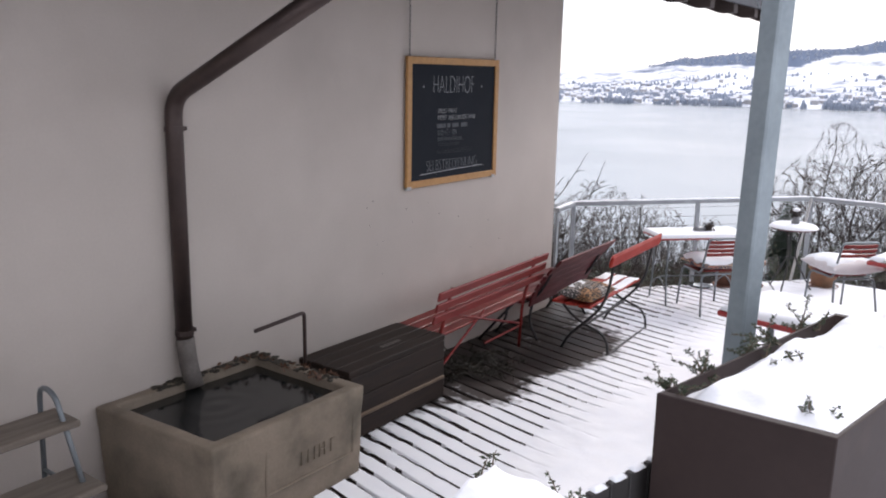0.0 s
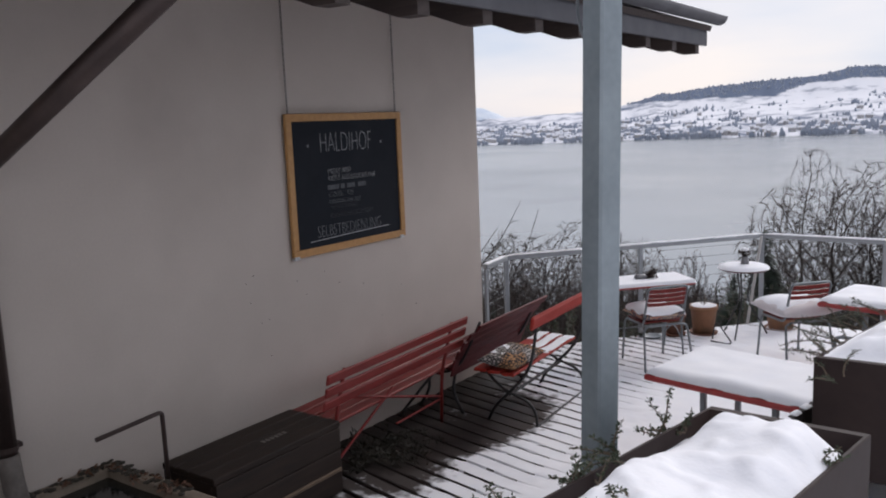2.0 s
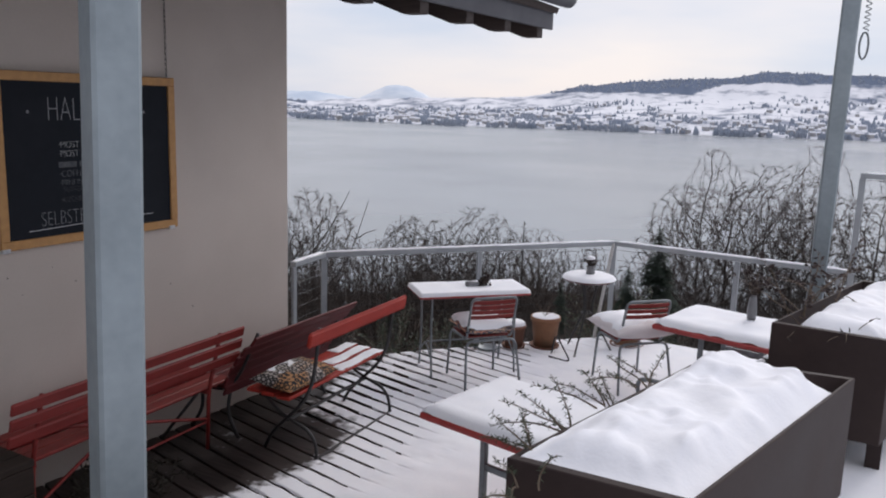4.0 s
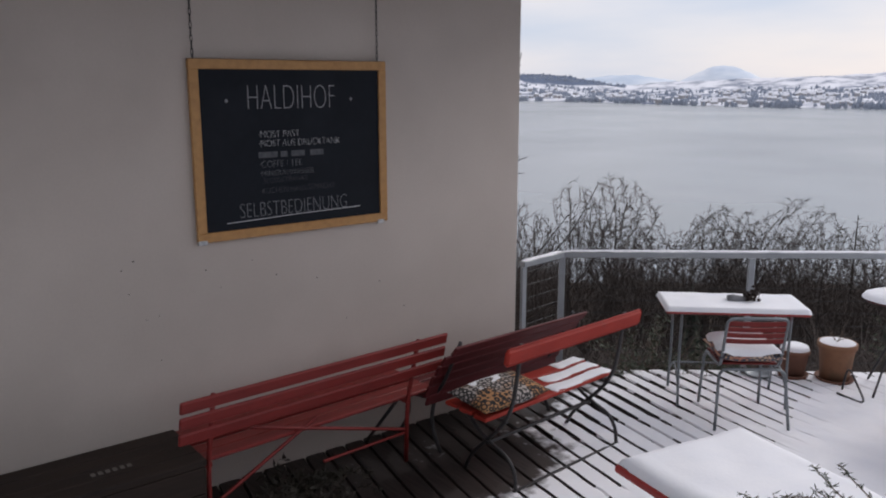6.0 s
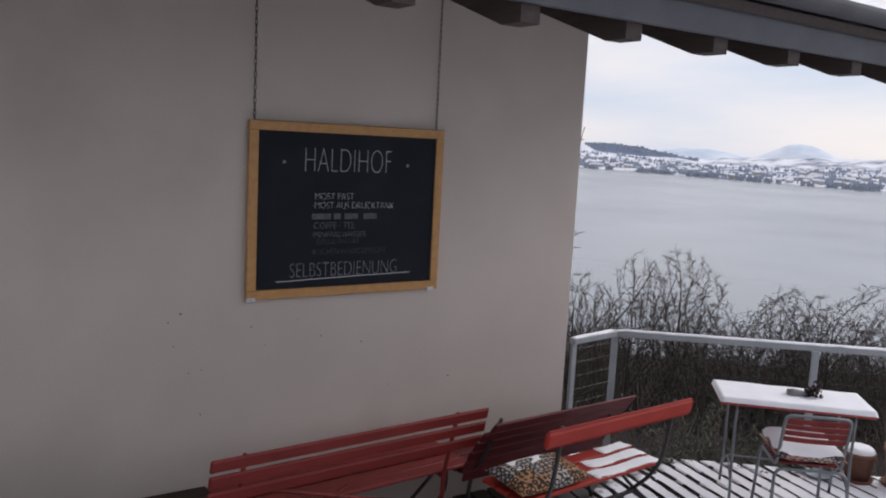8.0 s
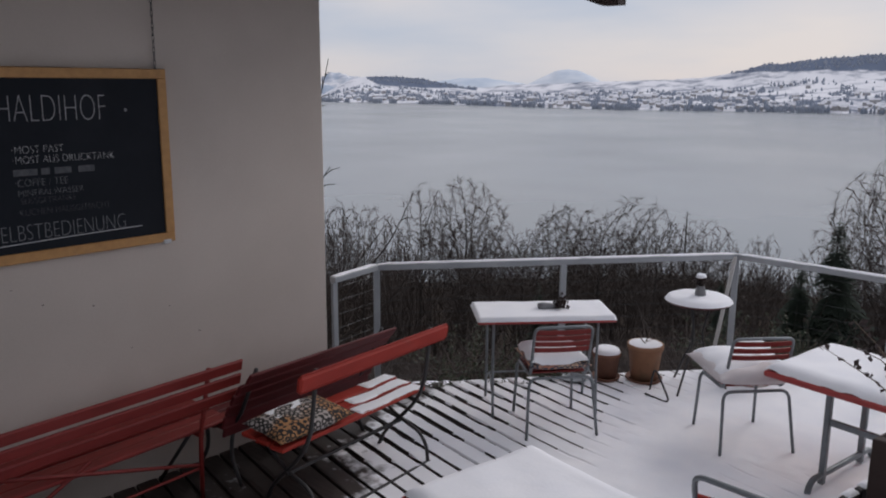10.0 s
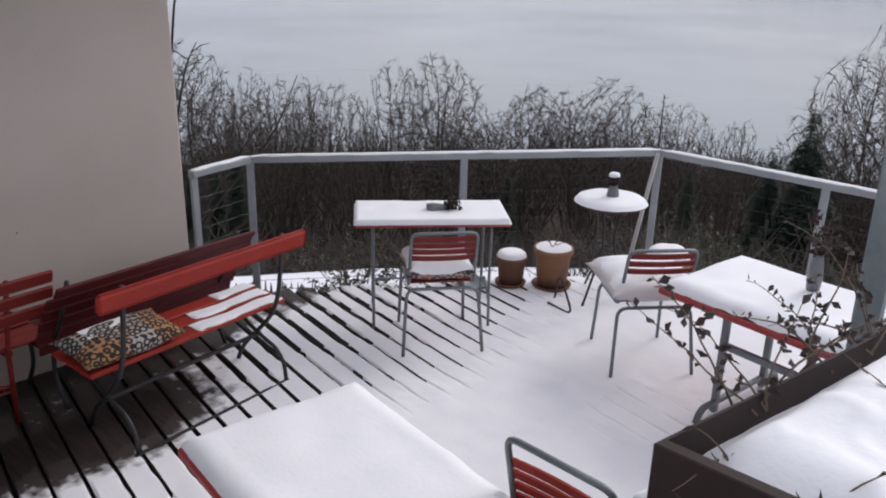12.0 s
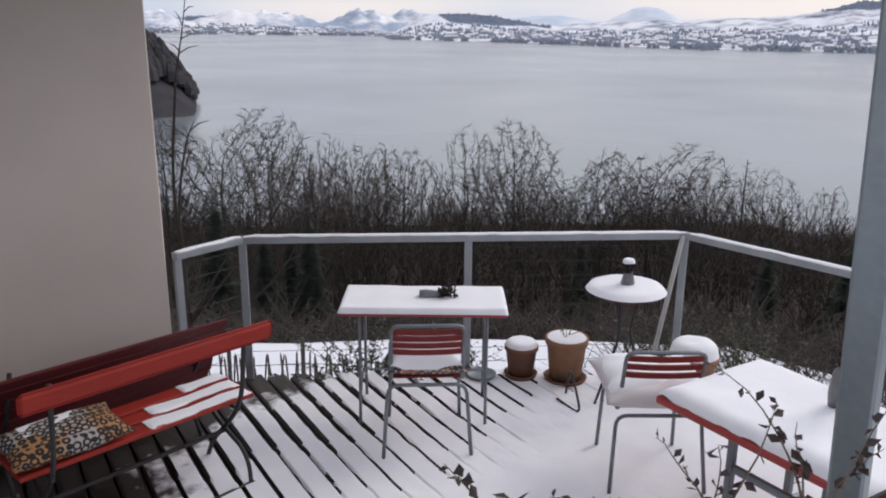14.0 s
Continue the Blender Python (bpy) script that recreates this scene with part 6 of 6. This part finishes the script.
# paling fence on the meadow
pf = thing("paling_fence", "low grey chestnut paling fence on the snowy meadow", "fence")
pal = None
fa, fb = Vector((-10.6, 10.9)), Vector((-8.1, 13.6))
for i in range(46):
    p = fa.lerp(fb, i / 45)
    s = part("pale", pal if pal else tube(bmesh.new(), [(0, 0, -0.1), (0, 0, 0.62), (0, 0, 0.70)], [0.016, 0.016, 0.004], 5), FENCE_WOOD, pf)
    pal = s.data
    s.location, s.rotation_euler = (p.x, p.y, ground_z(p.x, p.y)), (0.12 * math.sin(i * 2.1), 0.10 * math.sin(i * 3.7), 0)
for t in (0.1, 0.42, 0.8):
    p = fa.lerp(fb, t)
    z = ground_z(p.x, p.y)
    part("post", tube(bmesh.new(), [(p.x, p.y, z - 0.2), (p.x, p.y, z + 0.95)], 0.035, 7), FENCE_WOOD, pf)
for h in (0.2, 0.5):
    pts = [fa.lerp(fb, k / 12) for k in range(13)]
    part("wire", tube(bmesh.new(), [(p.x, p.y, ground_z(p.x, p.y) + h) for p in pts], 0.006, 4), WIRE, pf)

# bare shrub twigs behind the house corner
rnd = random.Random(61)
shr = thing("shrub", "tall bare shrub growing behind the house corner", "shrub")
zg = ground_z(-5.2, 8.15)
part("stem", tube(bmesh.new(), [(-5.2, 8.15, zg - 0.1), (-5.15, 8.15, -1.0), (-5.1, 8.1, 0.2)], [0.05, 0.04, 0.025], 6), BARK, shr)
for bent in ([(-5.1, 8.1, 0.2), (-5.0, 8.0, 1.3), (-4.80, 8.0, 2.08), (-4.655, 8.0, 2.36), (-4.56, 8.0, 2.63)], [(-5.1, 8.1, 0.2), (-4.95, 8.0, 1.1), (-4.72, 8.0, 1.62), (-4.57, 8.0, 1.78)],
             [(-5.1, 8.1, 0.1), (-4.85, 8.4, 0.6), (-4.5, 8.6, 1.05), (-4.21, 8.6, 1.54)], [(-5.1, 8.1, 0.0), (-4.6, 8.4, 0.35), (-4.2, 8.55, 0.8), (-3.99, 8.6, 1.46)],
             [(-5.1, 8.1, 0.1), (-4.8, 8.3, 0.7), (-4.45, 8.5, 1.25)]):
    sb = bmesh.new()
    pts = rounded(bent, 0.3, 3)
    n_ = len(pts)
    tube(sb, pts, [0.014 * (1 - 0.8 * k / (n_ - 1)) for k in range(n_)], 5)
    for k in range(n_ // 2, n_ - 1):
        a = rnd.uniform(0, 6.28)
        e = pts[k] + Vector((math.cos(a), math.sin(a), rnd.uniform(0, .7))).normalized() * rnd.uniform(0.10, 0.28)
        tube(sb, [pts[k], pts[k].lerp(e, 0.5) + Vector((0, 0, 0.015)), e], [0.005, 0.004, 0.0018], 4)
    part("branch", sb, BARK, shr)
# small evergreen bushes just outside the deck's edge
for k, (x, y, s) in enumerate(((-3.75, 8.75, 0.9), (-3.4, 9.25, 0.7), (-1.7, 10.75, 0.9), (-2.35, 10.7, 0.8))):
    bl, bs = bmesh.new(), bmesh.new()
    r_ = random.Random(100 + k)
    zb = ground_z(x, y)
    tube(bs, [(x, y, zb), (x, y, -0.25)], 0.03, 5)
    for _ in range(40):
        a = r_.uniform(0, 6.28)
        leafy(bl, bs, (x, y, -0.3), (math.cos(a) * 0.5, math.sin(a) * 0.5, 1), s * r_.uniform(.5, 1.0), 26, 0.045, r_, 0.5, 0.4)
    bu = thing("bush", "small evergreen bush at the edge of the deck", "bush", group="bushes at the deck edge")
    b1 = part("stem", bs, STALK, bu)
    part("leaves", bl, LEAF, b1)

# ---- deck boards and the snow on them ----
v0, v1 = -3.6, 11.0
q = int((v1 - v0) / PITCH)
for i in range(q + 1):
    v = v0 + PITCH * i
    lo, hi = span(deck_poly, v - 0.06), span(deck_poly, v + 0.06)
    if not lo or not hi:
        continue
    a, b = max(lo[0], hi[0]), min(lo[1], hi[1])
    if b - a < 0.08:
        continue
    ob = part("board", boxed(a, b, v - 0.064, v + 0.064, -0.028, 0.0, 0.003, Matrix.Rotation(radians(BOARD_YAW), 4, "Z")), WOOD_DECK, deck)


def deck_snow():
    nu, step = 150, 0.0091
    vs, fc, rows, thin = [], [], [], []
    n = int((v1 - v0) / step)
    for j in range(n + 1):
        v = v0 + step * j
        s = span(deck_poly, v)
        row = None
        if s and s[1] - s[0] > 0.1:
            row = len(vs)
            off = abs((v - v0 + PITCH / 2) % PITCH - PITCH / 2)      # distance to a board's middle
            for i in range(nu + 1):
                u = s[0] + 0.01 + (s[1] - s[0] - 0.02) * i / nu
                x, y = DU.x * u + DV.x * v, DU.y * u + DV.y * v
                lie, fill = coverage(x, y)
                melt = 0.011 * smooth(-2.85, -3.25, x + 0.35 * nz(x, y, 14, 2.5)) - 0.006 * smooth(-2.7, -2.3, x)
                groove = smooth(0.0615, 0.0695, off + melt + 0.004 * nz(x, y, 12, 6)) * (1 - fill)
                z = 0.002 + (0.014 + 0.018 * fill + 0.004 * nz(x, y, 8, 6) + 0.006 * nz(x, y, 9, 1.5)) * lie
                vs.append((x, y, z * (1 - groove) - 0.035 * groove if lie > 0.02 else -0.03))
                thin.append(1 - lie)
        rows.append(row)
    for a, b in zip(rows, rows[1:]):
        if a is None or b is None:
            continue
        for i in range(nu):
            if min(vs[a + i][2], vs[a + i + 1][2], vs[b + i][2], vs[b + i + 1][2]) > -0.012:
                fc.append((a + i, a + i + 1, b + i + 1, b + i))
    me = bpy.data.meshes.new("snow")
    me.from_pydata(vs, [], fc)
    me.polygons.foreach_set("use_smooth", [True] * len(me.polygons))
    col = me.color_attributes.new("thin", "FLOAT_COLOR", "POINT")
    col.data.foreach_set("color", [c for t in thin for c in (t, t, t, 1)])
    return tagged(part("deck_snow", me, SNOW_THIN, None), "thin snow along the deck boards with dark joints", "snow", kind="stuff")


deck_snow()
